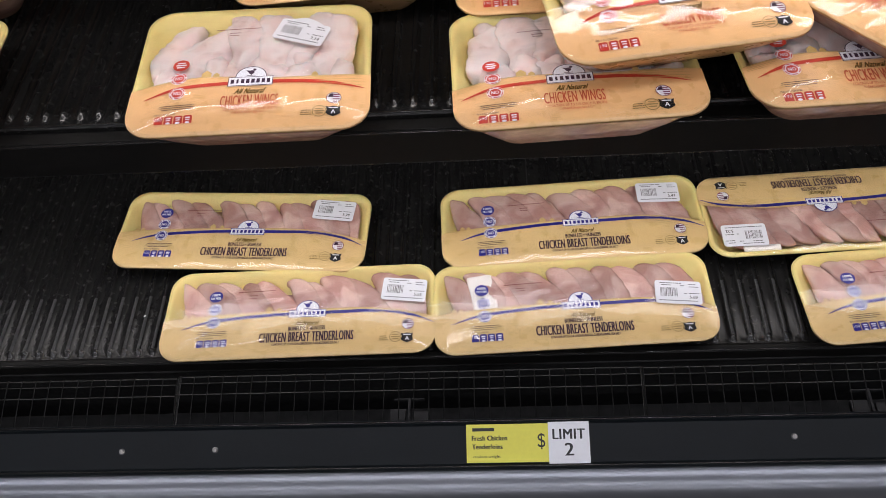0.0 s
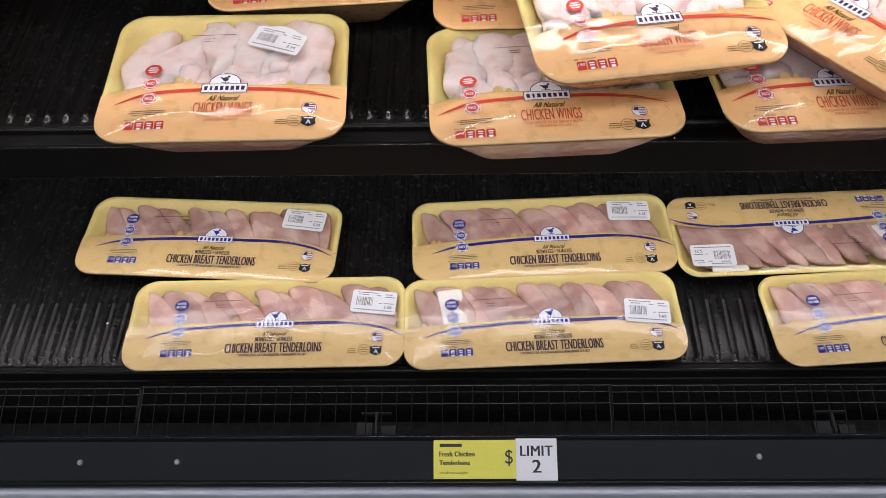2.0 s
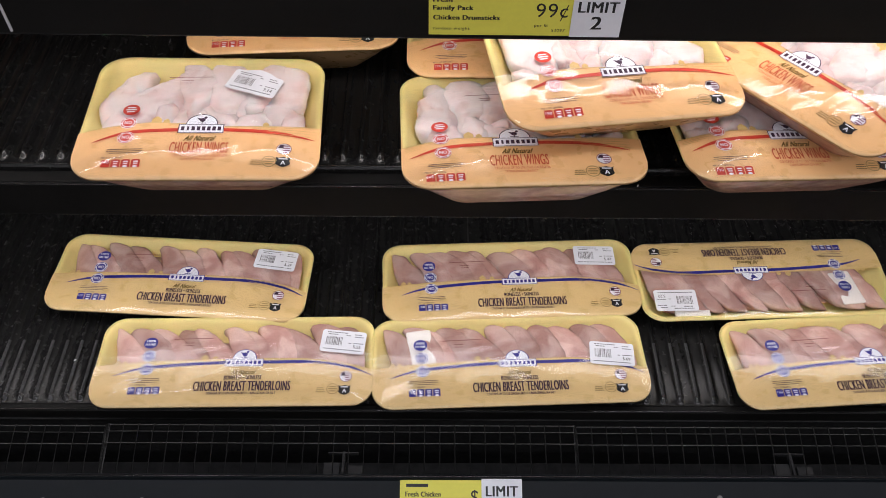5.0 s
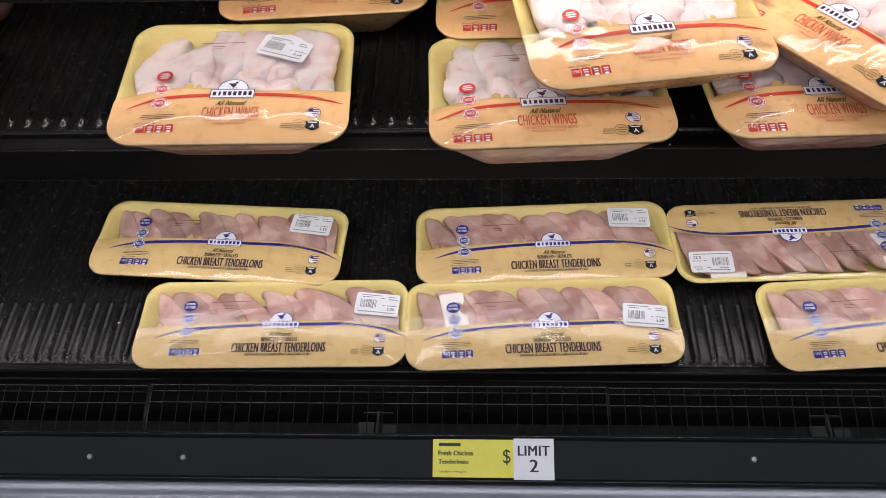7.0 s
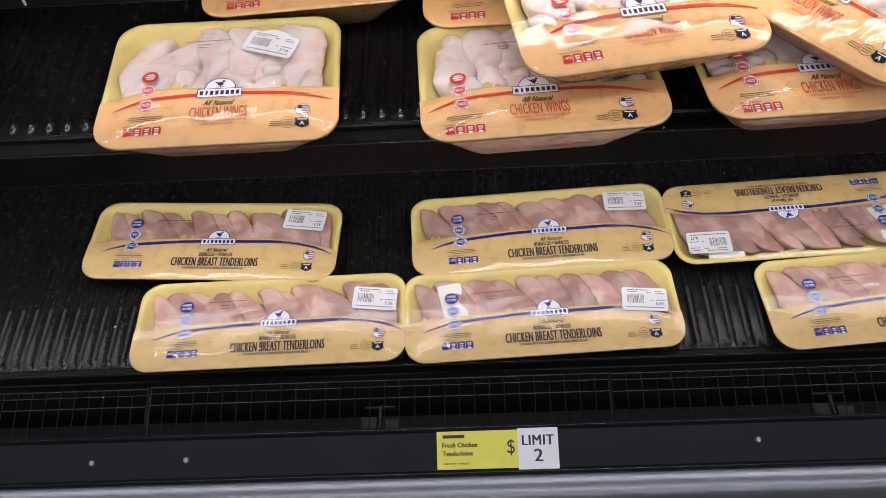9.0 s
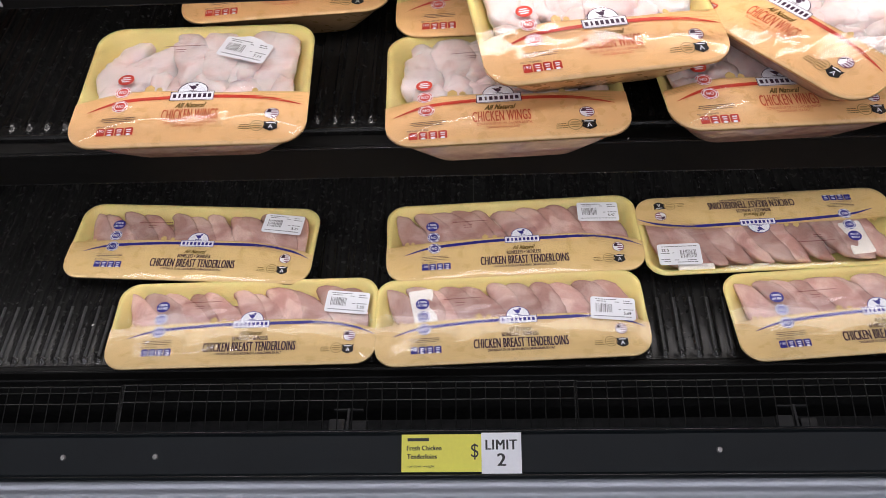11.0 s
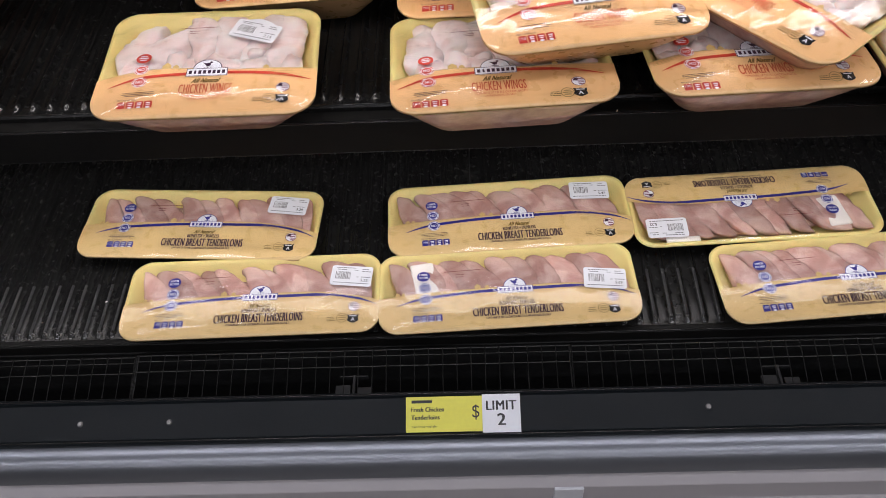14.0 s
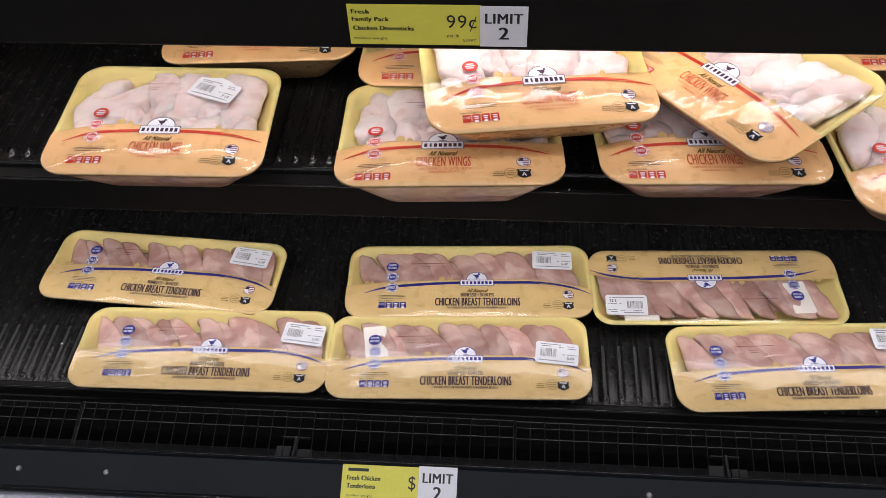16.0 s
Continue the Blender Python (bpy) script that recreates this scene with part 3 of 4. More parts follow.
def shapes(k, shift):
    """The printed parts of a pack, as (name, mesh, material, label); the film print lies a little off centre on each."""
    out = []
    lift = lambda u, v: k.lift(u, v) + 0.0007
    wings = k is WINGS

    def put(name, p, mat, label=""):
        out.append((name, mesh_from(p.bm, name), mat, label))

    p = Print(lift, shift)
    p.band(k.stripe, 0.0056 if wings else 0.0052)
    put("stripe", p, k.ink, "red printed stripe" if wings else "navy printed stripe")
    # furrows of the printed field
    p = Print(lift, shift)
    top = line_at(k.top)
    for j in range(4):
        a, b = (0.062, 0.137) if wings else (0.100, 0.190)
        p.band([(x, top(x) - 0.0022 - 0.0026 * j - (x - a) * 0.035 * j) for x in np.linspace(a + 0.006 * j, b, 5)], 0.0007)
        a, b = (-0.132, -0.085) if wings else (-0.186, -0.13)
        p.band([(x, top(x) - 0.0015 - 0.0024 * j) for x in np.linspace(a, b - 0.008 * j, 4)], 0.0006)
    p.band([(x, top(x)) for x in np.linspace(-k.w + 0.006, k.w - 0.006, 14)], 0.0011, taper=False)
    put("field_lines", p, TAN)
    # little houses on the skyline
    for hx, s in (((-0.0540, 1.25), (-0.0420, 0.8), (0.0745, 0.8)) if wings else ((-0.0425, 1.0), (-0.164, 0.75), (-0.155, 0.6), (-0.028, 0.7))):
        y = top(hx)
        a = 0.0046 * s
        p = Print(lift, shift)
        p.poly([(hx - a, y), (hx + a, y), (hx + a, y + 1.1 * a), (hx, y + 2.0 * a), (hx - a, y + 1.1 * a)])
        put("printed_house", p, TAN)

    cx, cy, bw, bh = (-0.0003, -0.0418, 0.0530, 0.0155) if wings else (0.0138, -0.0086, 0.0540, 0.0126)
    p = Print(lift, shift)
    p.bar(cx, cy, bw, bh, up=0.0004)
    rr = 0.0185 if wings else 0.0170
    p.poly([(cx + rr * math.cos(a), cy + bh / 2 + (0.90 if not wings else 0.95) * rr * math.sin(a)) for a in (math.pi * i / 14 for i in range(15))], 0.0004)
    put("logo_panel", p, PAPER, "white logo panel")
    p = Print(lift, shift)
    for a, b, c, d in ((cx, cy + bh / 2 - 0.0008, bw, 0.0008), (cx, cy - bh / 2 + 0.0006, bw, 0.0008), (cx - bw / 2 + 0.0005, cy, 0.0008, bh), (cx + bw / 2 - 0.0005, cy, 0.0008, bh)):
        p.bar(a, b, c, d, up=0.0007)
    for i in range(8):
        p.bar(cx - bw * 0.40 + bw * 0.1143 * i, cy, bw * (0.045 if i == 1 else 0.072), bh * 0.44, up=0.0007)
    n = 14
    for i in range(n):
        a, b = math.pi * i / n, math.pi * (i + 1) / n
        e = cy + bh / 2
        p.poly([(cx + q * math.cos(t), e + 0.92 * q * math.sin(t)) for q, t in ((rr - 0.001, a), (rr, a), (rr, b), (rr - 0.001, b))], 0.0007)
    e = cy + bh / 2
    p.disc(cx, e + 0.0070, 0.0034, up=0.0007)
    p.poly([(cx - 0.0070, e + 0.0108), (cx - 0.0030, e + 0.0058), (cx + 0.0010, e + 0.0075), (cx - 0.0035, e + 0.0100)], 0.00075)
    p.disc(cx + 0.0034, e + 0.0112, 0.0019, up=0.0007)
    p.bar(cx, e + 0.0027, 0.0010, 0.0044, up=0.0007)
    p.bar(cx, e + 0.0016, 0.010, 0.0008, up=0.0007)
    put("logo_mark", p, NAVY if not wings else INK)

    p = Print(lift, shift)
    if wings:
        p.text("All Natural", 0.0003, -0.0578, 0.0335, 0.0085, up=0.0002, fat=0.0004, slant=0.35)
    else:
        p.text("All Natural", 0.0147, -0.0240, 0.0320, 0.0072, up=0.0002, fat=0.0004, slant=0.35)
    put("tagline", p, OLIVE)
    p = Print(lift, shift)
    if wings:
        p.text("CHICKEN WINGS", 0.0010, -0.0730, 0.0665, 0.0175, up=0.0002, fat=0.0002)
    else:
        p.text("BONELESS \u2022 SKINLESS", 0.0145, -0.0326, 0.0520, 0.0066, up=0.0002, fat=0.0002)
        p.text("CHICKEN BREAST TENDERLOINS", 0.0148, -0.0458, 0.1335, 0.0150, up=0.0002, fat=0.0004)
    put("product_name", p, SHEEN_RED if wings else INK)
    p = Print(lift, shift)
    if wings:
        p.text("CONTAINS UP TO 15% CHICKEN BROTH,", 0.0035, -0.0860, 0.0630, 0.0042, up=0.0002)
        p.text("CARRAGEENAN, SEA SALT", 0.0015, -0.0910, 0.0380, 0.0040, up=0.0002)
    else:
        p.text("CONTAINS UP TO 15% CHICKEN BROTH, CARRAGEENAN, SEA SALT", 0.0145, -0.0571, 0.0950, 0.0042, up=0.0002, fat=0.0001)
    put("fine_print", p, SHEEN_RED if wings else INK)

    # three round badges
    places = ((-0.0870, -0.0075), (-0.0865, -0.0305), (-0.0852, -0.0555)) if wings else ((-0.1238, 0.0264), (-0.1224, 0.0044), (-0.1217, -0.0174))
    r = 0.0098
    for i, (bx, by) in enumerate(places):
        p = Print(lift, shift)
        if i:
            p.disc(bx, by, r, up=0.0004)
            put("badge", p, PAPER, "white round badge with a coloured centre")
            p = Print(lift, shift)
            p.annulus(bx, by, r * 0.80, r * 0.93, up=0.0006, gaps=4)
            p.disc(bx, by, r * 0.66, up=0.0006)
        else:
            p.disc(bx, by, r * 1.02, up=0.0005, squash=0.95)
        put("badge_centre", p, k.ink)
        p = Print(lift, shift)
        if i:
            p.text("NO", bx, by, r * 0.85, r * 0.55, up=0.0008, fat=0.0002)
        elif wings:
            for j in (-1, 0, 1):
                p.bar(bx, by + j * 0.0036, 0.0125 - abs(j) * 0.003, 0.0020, up=0.0008)
        else:
            p.text("100%", bx, by + 0.0032, r * 1.25, r * 0.40, up=0.0008, fat=0.0002)
            p.text("FAT FREE", bx, by - 0.0028, r * 1.45, r * 0.40, up=0.0008, fat=0.0002)
        put("badge_text", p, PAPER)
    p = Print(lift, shift)
    tx, ty = (-0.0830, -0.0775) if wings else (-0.1215, -0.0353)
    for j, wd in enumerate((0.040, 0.042, 0.034)):
        p.words(tx, ty + 0.0028 - 0.0029 * j, wd, 0.0009)
    put("notice_text", p, INK)
    p = Print(lift, shift)
    sx, sy = (-0.0845, -0.0902) if wings else (-0.1202, -0.0450)
    p.text("PER 4 OZ SERVING", sx - 0.011, sy + 0.0025, 0.024, 0.0026)
    put("serving_text", p, INK)
    p = Print(lift, shift)
    gx, gy = (0.0675, -0.0945) if wings else (0.1242, -0.0527)
    for j in (-1, 0, 1):
        p.words(gx, gy - 0.0030 * j, 0.0125 - 0.002 * (j == -1), 0.0010)
    put("storage_text", p, OLIVE)
    p = Print(lift, shift)
    px, py = (-0.0560, 0.0530) if wings else (-0.0960, 0.0325)
    p.words(px + 0.032, py + 0.0005, 0.055, 0.0012, turn=1)
    p.words(px + 0.028, py - 0.0068, 0.014, 0.0012)
    p.words(px + 0.028, py - 0.0112, 0.012, 0.0012)
    put("plant_mark", p, MAROON)
    for j in range(4):
        x = sx - 0.0165 + 0.0112 * j
        y = sy - 0.0060
        p = Print(lift, shift)
        p.poly([(x - 0.0050, y - 0.0058), (x + 0.0050, y - 0.0058), (x + 0.0050, y + 0.0042), (x + 0.0035, y + 0.0056), (x - 0.0035, y + 0.0056), (x - 0.0050, y + 0.0042)], 0.0002)
        put("nutrition_box", p, k.ink)
        p = Print(lift, shift)
        if j == 0:
            p.text("190" if wings else "100", x, y + 0.001, 0.0076, 0.0042, up=0.0004)
        else:
            p.bar(x, y + 0.0022, 0.0058, 0.0016, up=0.0004)
            p.bar(x, y - 0.0008, 0.0050, 0.0014, up=0.0004)
            p.disc(x, y - 0.0048, 0.0028, up=0.0004, n=10, squash=0.55)
        put("nutrition_text", p, PAPER)
    # seals on the other side
    ux, uy = (0.0985, -0.0731) if wings else (0.1582, -0.0312)
    p = Print(lift, shift)
    p.disc(ux, uy, 0.0088, up=0.0003)
    put("flag_seal", p, PAPER, "small round flag seal")
    p = Print(lift, shift)
    p.annulus(ux, uy, 0.0080, 0.0088, up=0.0005)
    for j in range(4):
        p.bar(ux + 0.0028, uy - 0.0058 + 0.0036 * j, 0.0085 - abs(j - 1.5) * 0.0012, 0.0017, up=0.0005)
    put("flag_stripes", p, PURPLE)
    p = Print(lift, shift)
    p.poly([(ux - 0.0072, uy + 0.0008), (ux - 0.0006, uy + 0.0008), (ux - 0.0006, uy + 0.0070), (ux - 0.0045, uy + 0.0062)], 0.0006)
    put("flag_mark", p, INK)
    qx, qy = (0.0825, -0.0930) if wings else (0.1408, -0.0510)
    p = Print(lift, shift)
    p.annulus(qx, qy, 0.0074, 0.0084, up=0.0002)
    for j in (-1, 0, 1):
        p.bar(qx, qy + 0.0034 * j, 0.0120 - abs(j) * 0.0035, 0.0015, up=0.0002)
    put("round_seal", p, BRONZE)
    hx, hy = (0.0985, -0.0935) if wings else (0.1572, -0.0529)
    p = Print(lift, shift)
    p.poly([(hx + a * 0.0086, hy + b * 0.0078) for a, b in ((-1, 0.95), (-0.6, 0.8), (0, 1), (0.6, 0.8), (1, 0.95), (0.85, 0.2), (1, -0.4), (0.55, -0.75), (0, -1), (-0.55, -0.75), (-1, -0.4), (-0.85, 0.2))], 0.0003)
    put("grade_shield", p, BLACK_INK, "small black grade shield")
    p = Print(lift, shift)
    p.text("A", hx, hy - 0.0012, 0.0055, 0.0060, up=0.0005, fat=0.0002)
    p.bar(hx, hy + 0.0046, 0.0105, 0.0016, up=0.0005)
    put("shield_text", p, PAPER)
    return out


def lobe(length, width, thick, bend, seed, rings=14, sides=12, fat_end=0.25, lumpy=1.0):
    """One soft piece of meat: a tapered, bent, slightly lumpy body that lies along x."""
    rnd = random.Random(seed)
    bm = bmesh.new()
    rows = []
    ph = rnd.uniform(0, 6)
    for i in range(1, rings):
        t = i / rings
        s = math.sin(math.pi * t) ** 0.40 * (1 + fat_end * math.cos(math.pi * t))
        x = (t - 0.5) * length
        yo = bend * math.sin(math.pi * t) + 0.08 * width * math.sin(5 * t + ph)
        row = []
        for j in range(sides):
            a = 2 * math.pi * j / sides
            lump = 1 + 0.15 * lumpy * noise.noise((x * 55 + seed * 3.1, math.cos(a) * 1.3, math.sin(a) * 1.3 + seed)) + 0.06 * lumpy * noise.noise((x * 160, math.cos(a) * 3, math.sin(a) * 3 + seed))
            row.append(bm.verts.new((x, yo + width / 2 * s * math.cos(a) * lump, thick / 2 * s * math.sin(a) * lump)))
        rows.append(row)
    for a, b in zip(rows, rows[1:]):
        for j in range(sides):
            bm.faces.new((a[j], a[(j + 1) % sides], b[(j + 1) % sides], b[j]))
    for row, x, flip in ((rows[0], -length / 2, True), (rows[-1], length / 2, False)):
        tip = bm.verts.new((x, sum(v.co.y for v in row) / sides, 0))
        for j in range(sides):
            f = (row[j], row[(j + 1) % sides], tip)
            bm.faces.new(f if not flip else f[::-1])
    bmesh.ops.recalc_face_normals(bm, faces=bm.faces)
    return bm


TRAY_MESH = {k: tray_mesh(k) for k in (TENDER, WINGS)}
FILM_MESH = {}
for k in (TENDER, WINGS):
    FILM_MESH[k] = mesh_from(skin(k, lambda u, e: (0.0022 - e, e - 0.0022), 0.0018), "film")


def label_mesh(k, shift):
    """The printed gold band, from the front rim up to its wavy edge."""
    top = line_at(k.top)
    return mesh_from(skin(k, lambda u, e: (-e, max(-e + 1e-4, min(e, top(u - shift[0]) + shift[1]))), 0.0), "label")


def under_mesh(k):
    """The wrapped outside of the tray below its rim."""
    t, h = 0.051, k.high
    rows = [ring(k.w - t + 0.0015, k.d - t + 0.0015, k.r - 0.008, -0.0006 + 0.001), ring(k.w - t + 0.005, k.d - t + 0.005, k.r - 0.004, 0.002), ring(k.w - 0.0225, k.d - 0.0225, k.r, h * 0.5), ring(k.w - 0.0030, k.d - 0.0035, k.r, h - 0.0055)]
    return mesh_from(loft(rows, True, False), "under_wrap")


UNDER_MESH = (under_mesh(WINGS), under_mesh(WINGS))


def pressed(k, bm, m):
    """Lays a piece into the tray by m, pressed flat under the film and held by the tray's walls."""
    bm.transform(m)
    t = 0.022 if k is TENDER else 0.051
    soft = lambda q, end: math.copysign(min(abs(q), end - 0.012) + 0.012 * math.tanh(max(0, abs(q) - end + 0.012) / 0.020), q)
    for v in bm.verts:
        f = min(1, max(0, v.co.z / k.high))
        iw, iv = k.w - t - 0.003 + (t - 0.006) * f, k.d - t - 0.003 + (t - 0.006) * f
        v.co.x, v.co.y = soft(v.co.x, iw), soft(v.co.y, iv)
        top = k.lift(v.co.x, v.co.y) - 0.0012
        if v.co.z > top - 0.004:
            v.co.z = top - 0.004 + 0.004 * math.tanh((v.co.z - top + 0.004) / 0.010)
        v.co.z = max(0.0075, v.co.z)
    return bm


def fill_tenderloins(pk, seed):
    rnd = random.Random(seed)
    base = lobe(0.345, 0.112, 0.034, 0, seed * 7, 24, 16, 0.0)
    part("tenderloin", pressed(TENDER, base, pose(0, -0.004, 0.006)), TENDER_MEAT, pk, smooth=True)
    x = -0.152
    i = 0
    while x < 0.170:
        wide = rnd.uniform(0.042, 0.054)
        turn = rnd.uniform(104, 122)
        bm = lobe(rnd.uniform(0.142, 0.160), wide, 0.031, rnd.uniform(-0.016, -0.002), seed * 31 + i, 22, 18, rnd.uniform(-0.10, 0.30), 1.2)
        m = pose(x, 0.002 + rnd.uniform(-0.005, 0.004), 0.0170, rnd.uniform(-36, -18), rnd.uniform(-4, 4), turn)
        part("tenderloin", pressed(TENDER, bm, m), TENDER_MEAT, pk, smooth=True)
        x += wide * rnd.uniform(0.58, 0.70)
        i += 1


def fill_wings(pk, seed):
    rnd = random.Random(seed)
    base = lobe(0.235, 0.180, 0.060, 0, seed * 7, 24, 16, 0.0, 1.5)
    part("wing_piece", pressed(WINGS, base, pose(0, 0.010, 0.030)), WING_SKIN, pk, smooth=True)
    x = -0.102
    i = 0
    while x < 0.112:
        wide = rnd.uniform(0.050, 0.064)
        flip = rnd.choice((0, 180))
        bm = lobe(rnd.uniform(0.118, 0.144), wide, 0.062, rnd.uniform(-0.014, 0.014), seed * 17 + i, 24, 22, rnd.uniform(0.2, 0.5), 1.9)
        m = pose(x, 0.040 + rnd.uniform(-0.010, 0.006), 0.047, rnd.uniform(-20, 20), rnd.uniform(-6, 6), 90 + flip + rnd.uniform(-32, 14))
        part("wing_piece", pressed(WINGS, bm, m), WING_SKIN, pk, smooth=True)
        x += wide * rnd.uniform(0.62, 0.76)
        i += 1
    for i in range(6):
        bm = lobe(rnd.uniform(0.055, 0.085), rnd.uniform(0.034, 0.046), 0.050, rnd.uniform(-0.010, 0.010), seed * 23 + i, 18, 18, rnd.uniform(-0.3, 0.4), 1.9)
        m = pose(-0.098 + 0.040 * i + rnd.uniform(-0.008, 0.008), -0.016 + rnd.uniform(-0.014, 0.014), 0.047, rnd.uniform(-20, 20), 0, rnd.uniform(20, 160))
        part("wing_piece", pressed(WINGS, bm, m), WING_SKIN, pk, smooth=True)
    # small joint ends and skin flaps between the larger pieces
    for i in range(4):
        bm = lobe(rnd.uniform(0.028, 0.042), rnd.uniform(0.020, 0.028), 0.036, 0, seed * 29 + i, 14, 14, 0.1, 2.2)
        m = pose(rnd.uniform(-0.10, 0.11), rnd.uniform(-0.01, 0.085), 0.057, 0, 0, rnd.uniform(0, 180))
        part("wing_piece", pressed(WINGS, bm, m), WING_SKIN, pk, smooth=True)


def sticker(k, pack, u, v, turn, price, peaked=False):
    w, h = 0.064, 0.0385
    lift = lambda x, y: k.lift(x, y) + 0.0030
    c, s = math.cos(radians(turn)), math.sin(radians(turn))
    at = lambda a, b: (u + c * a - s * b, v + s * a + c * b)
    p = Print(lift)
    r = 0.004
    out = [(x, y) for x, y, _ in ring(w / 2, h / 2, r, 0, 4)]
    if peaked:
        out = [(x, y + (0.010 * max(0, 1 - abs(x) / 0.022) if y > 0 else 0)) for x, y in out[:4] + [(0.022, h / 2), (0.010, h / 2), (-0.004, h / 2), (-0.020, h / 2)] + out[4:]]
    n = len(out)
    centre = p.bm.verts.new((u, v, lift(u, v)))
    vs = [p.bm.verts.new((*at(x, y), lift(*at(x, y)))) for x, y in out]
    for i in range(n):
        p.bm.faces.new((centre, vs[i], vs[(i + 1) % n]))
    st = p.done("price_sticker", PAPER, pack, "white weight and price sticker with a barcode")
    p = Print(lift)
    rnd = random.Random(price)
    x = -w * 0.38
    while x < -w * 0.02:
        b = rnd.choice((0.0004, 0.0006, 0.0010))
        p.bar(*at(x, 0.000), b, 0.0145, turn, up=0.0003)
        x += b + rnd.choice((0.0007, 0.0011))
    p.done("barcode", GREY_INK, st)
    p = Print(lift)
    for bx, by, bw in ((-0.010, 0.0150, 0.030), (-0.016, 0.0115, 0.014), (0.006, 0.0110, 0.006), (0.022, 0.0095, 0.013), (0.020, 0.0135, 0.010), (0.010, -0.002, 0.004), (0.022, -0.0015, 0.014), (0.0, -0.0140, 0.054)):
        p.words(*at(bx, by), bw, 0.0013, turn, up=0.0003)
    p.done("sticker_print", GREY_INK, st)
    if price:
        p = Print(lift)
        p.text(price, *at(0.0205, -0.0075), 0.0105, 0.0050, turn, up=0.0003, fat=0.00015)
        p.done("price_text", BLACK_INK, st)


def pack_of(k, name, label, group, m, seed, price="", spot=(0, 0, 0), film=None, peaked=False, pad=False, under=None, shift=(0, 0), liner=False):
    pk = tagged(new(name), label, "chicken pack", group)
    part_of("tray", TRAY_MESH[k], TRAY, pk, "yellow foam tray", smooth=True)
    lab = part_of("label", label_mesh(k, shift), k.gold, pk, "gold printed film label", smooth=True)
    for n, me, mat, lb in shapes(k, shift):
        part_of(n, me, mat, lab, lb)
    fm = part_of("film", FILM_MESH[k] if film is None else FILM_MESH[k].copy(), None, pk, "clear shiny stretch film", smooth=True)
    if not fm.data.materials:
        fm.data.materials.append(k.film)
    if film is not None:
        fm.data.materials.clear()
        fm.data.materials.append(film)
    fm.visible_shadow = False
    if k is TENDER:
        fill_tenderloins(pk, seed)
        if pad:
            pd = boxes((-0.018, 0.018, -0.032, 0.030, -0.004, 0.004), bevel=0.0035)
            pd.transform(pose(-0.126, 0.024, 0.0290, 0, 0, 8))
            pd = pressed(TENDER, pd, Matrix())
            pd.transform(Matrix.Translation((0, 0, 0.0013)))
            part("fat_patch", pd, MATT_WHITE, pk, "pale patch of fat", smooth=True)
        # white sliver added as the highlight along a fold of the film
        if liner:
            part("fold_glare", boxes((0.096, 0.150, 0.0570, 0.0672, 0.0245, 0.0290), bevel=0.0018), MATT_WHITE, pk, "white sliver for the glare on a film fold", smooth=True)
    else:
        part_of("under_wrap", UNDER_MESH[under is UNDER], under, pk, "film-wrapped underside of the tray", smooth=True)
        fill_wings(pk, seed)
    if spot[0]:
        sticker(k, pk, *spot, price, peaked)
    pk.matrix_basis = m
    return pk


TL = "long yellow foam tray of raw chicken breast tenderloins, film-wrapped"
for x, y, turn, price, spot, seed, pad, shift in (
    (-0.3438, 0.3204, -3.28, "5.29", (0.140, 0.036, -4), 3, False, (-0.0036, 0.0008)),
    (-0.2386, 0.1687, 0.97, "5.55", (0.152, 0.026, -6), 5, False, (0.0, 0.0006)),
    (0.1612, 0.3188, 2.58, "5.47", (0.136, 0.037, -2), 8, False, (-0.0006, -0.0014)),
    (0.1522, 0.1721, 2.36, "5.69", (0.148, 0.001, -6), 13, True, (-0.0031, -0.0011)),
    (0.5531, 0.3226, 182.4, "5.22", (0.145, 0.041, -2), 21, True, (0.0012, -0.0041)),
    (0.6635, 0.1786, 3.92, "", (0.140, 0.040, -2), 34, False, (-0.0023, -0.0009)),
):
    pack_of(TENDER, "tenderloin_pack", TL, "tenderloin packs on the deck", pose(x, y, DECK, 0, 0, turn), seed, price, spot, pad=pad, shift=shift, liner=seed == 21)

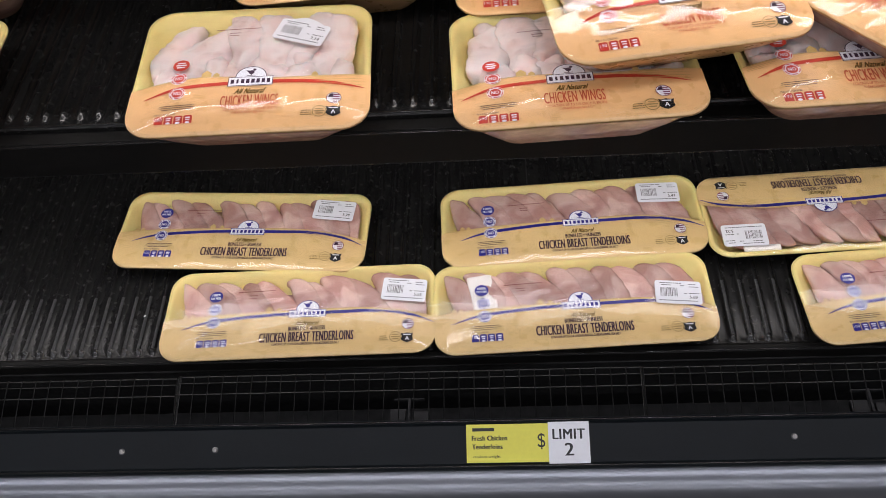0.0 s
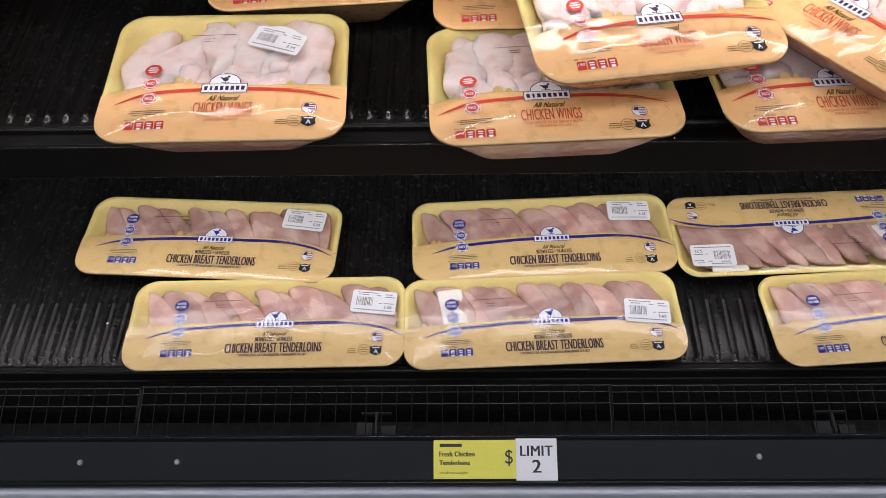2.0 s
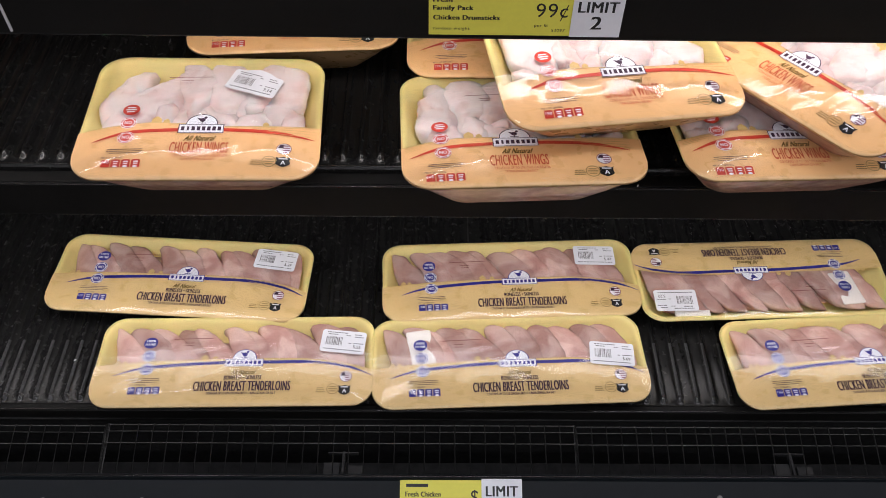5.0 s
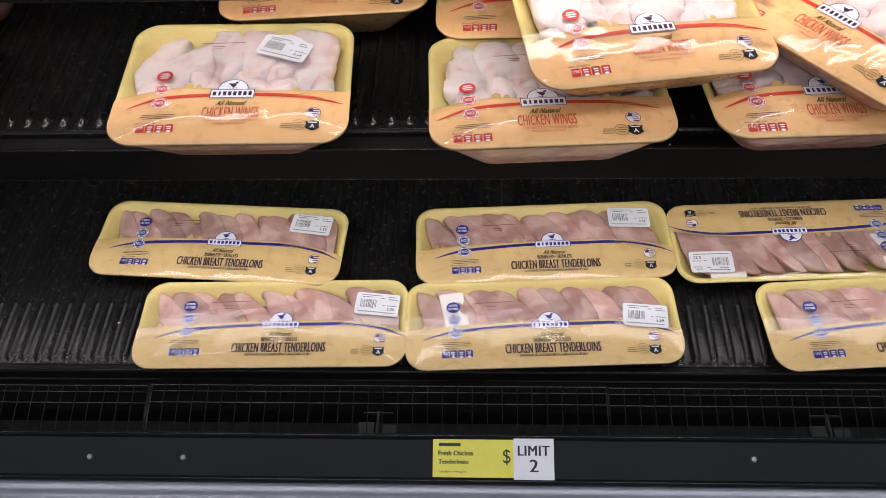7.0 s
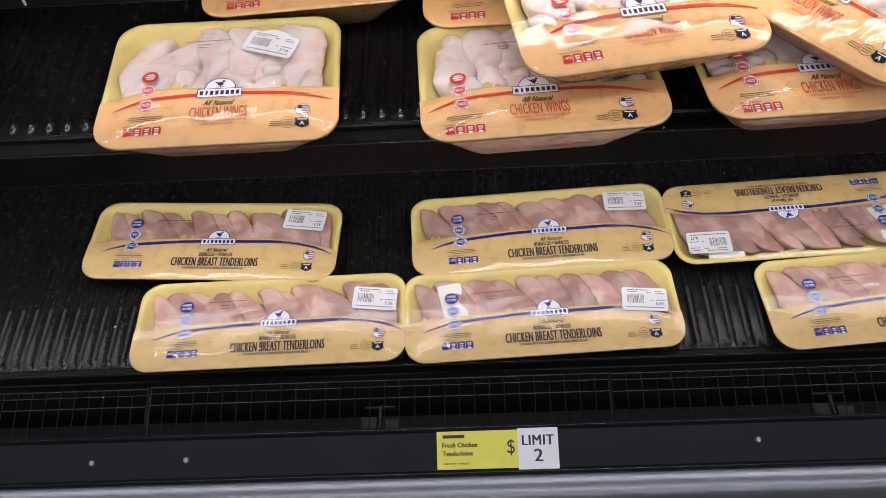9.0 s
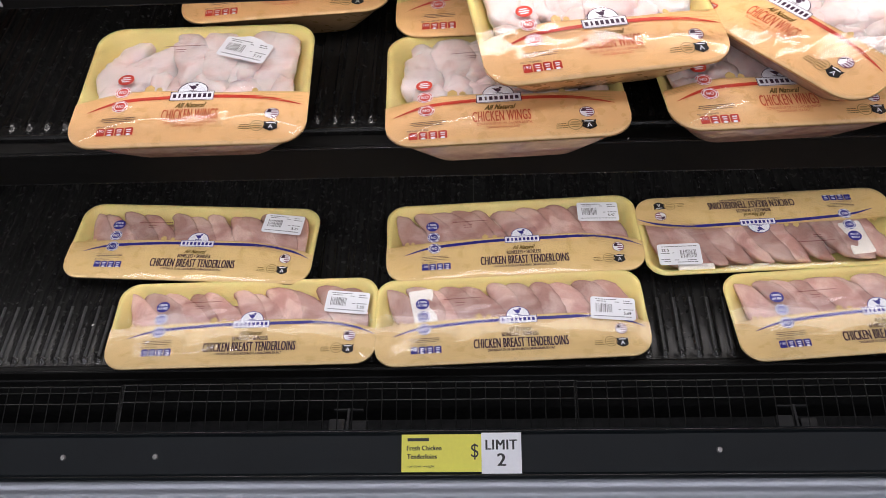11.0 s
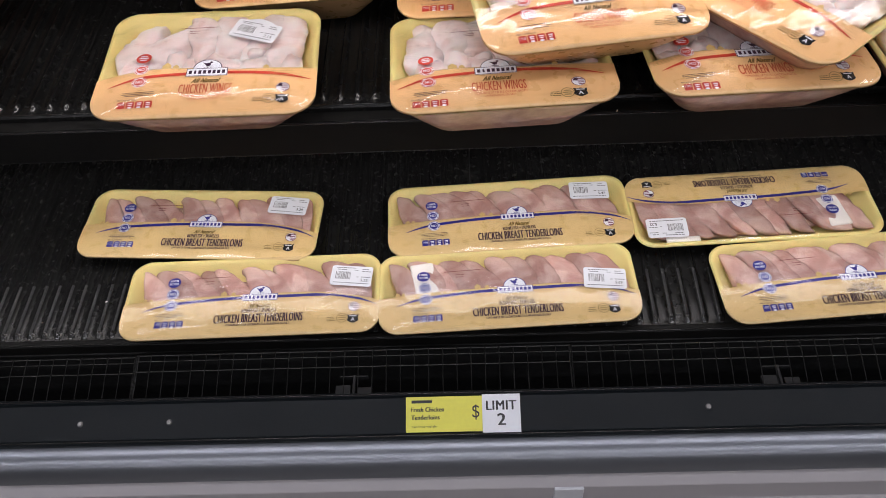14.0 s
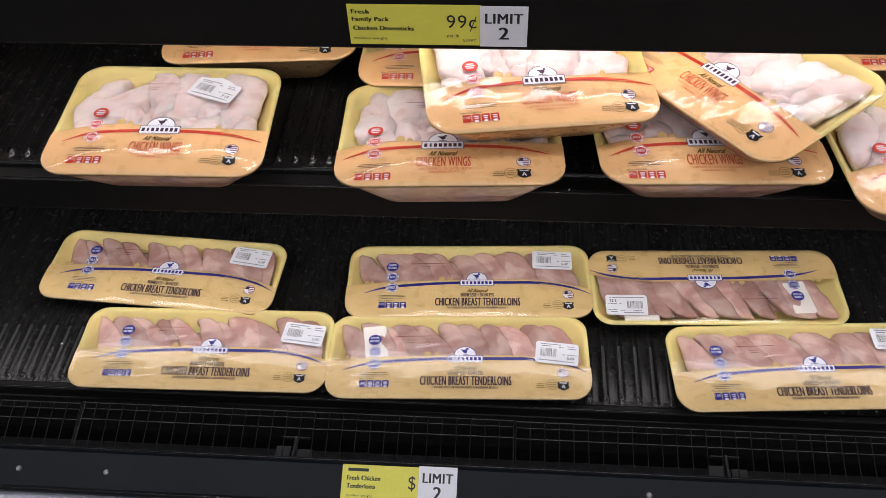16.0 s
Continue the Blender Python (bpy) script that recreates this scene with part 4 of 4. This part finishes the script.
WL = "yellow tray of raw chicken wings under shiny film"
G = "chicken wing packs on the shelf"
for x, y, z, tilt, lean, turn, price, spot, seed, film, shift in (
    (-0.2386, 0.2980, SHELF + 0.0032, 0, 1.86, 2.43, "7.14", (0.056, 0.048, -19), 1, None, (0.0015, 0.0075)),
    (0.1425, 0.2761, SHELF + 0.0050, -4.9, 0, 2.73, "", (0, 0, 0), 2, None, (-0.0080, -0.0001)),
    (0.4604, 0.2979, SHELF + 0.0060, -2.0, 2.5, 4.67, "", (0, 0, 0), 3, None, (-0.0046, -0.0012)),
    (0.2430, 0.3343, SHELF + 0.0735, 4.2, 1.8, 9.6, "", (0, 0, 0), 4, None, (0.0059, 0.0050)),
    (0.5119, 0.3434, SHELF + 0.0625, 3.7, -1.6, -50.9, "", (0, 0, 0), 5, FILM_LOOSE, (-0.0057, 0.0069)),
    (0.7596, 0.2780, SHELF, 0, 0, 6.0, "", (0.05, 0.06, 5), 6, FILM_LOOSE, (0, 0.0020)),
    (-0.1520, 0.5360, SHELF, 0, 0, 4.0, "", (0, 0, 0), 7, None, (0, 0.0020)),
    (0.1460, 0.4886, SHELF, 0, 0, 0.6, "", (0, 0, 0), 8, None, (0, 0.0020)),
    (0.800, 0.541, SHELF, 0, 0, 1.0, "", (0, 0, 0), 11, None, (0, 0)),
    (-0.716, 0.310, SHELF, 0, 0, -1.0, "", (0, 0, 0), 9, None, (0, 0.0020)),
    (-0.725, 0.563, SHELF, 0, 0, 0.5, "", (0, 0, 0), 10, None, (0, 0.0020)),
):
    lb = WL
    if film is not None:
        lb = "tray of raw chicken wings under wrinkled film"
    if z > SHELF + 0.05:
        lb += ", on other packs"
    pack_of(WINGS, "wing_pack", lb, G, pose(x, y, z, tilt, lean, turn), seed, price, spot, film, peaked=seed == 1, under=GOLD_W if seed in (4, 7, 8, 11) else UNDER, shift=shift)


# ---- crumbs on the black plastic ----
for x, y, z, turn in ((-0.479, 0.184, DECK + 0.0012, 30), (-0.478, 0.129, DECK - 0.003, 70), (0.345, 0.383, DECK + 0.0012, 84), (0.757, 0.372, DECK + 0.0012, 120), (0.30, 0.262, 0.6508, 60)):
    bm = bmesh.new()
    bmesh.ops.create_icosphere(bm, subdivisions=1, radius=0.0016, matrix=Matrix.Diagonal((1.5, 0.7, 0.6, 1)))
    c = tagged(part("crumb", bm, MATT_WHITE), "tiny white crumb on the black plastic", "crumb", "crumbs")
    c.matrix_basis = pose(x, y, z, 0, 0, turn)
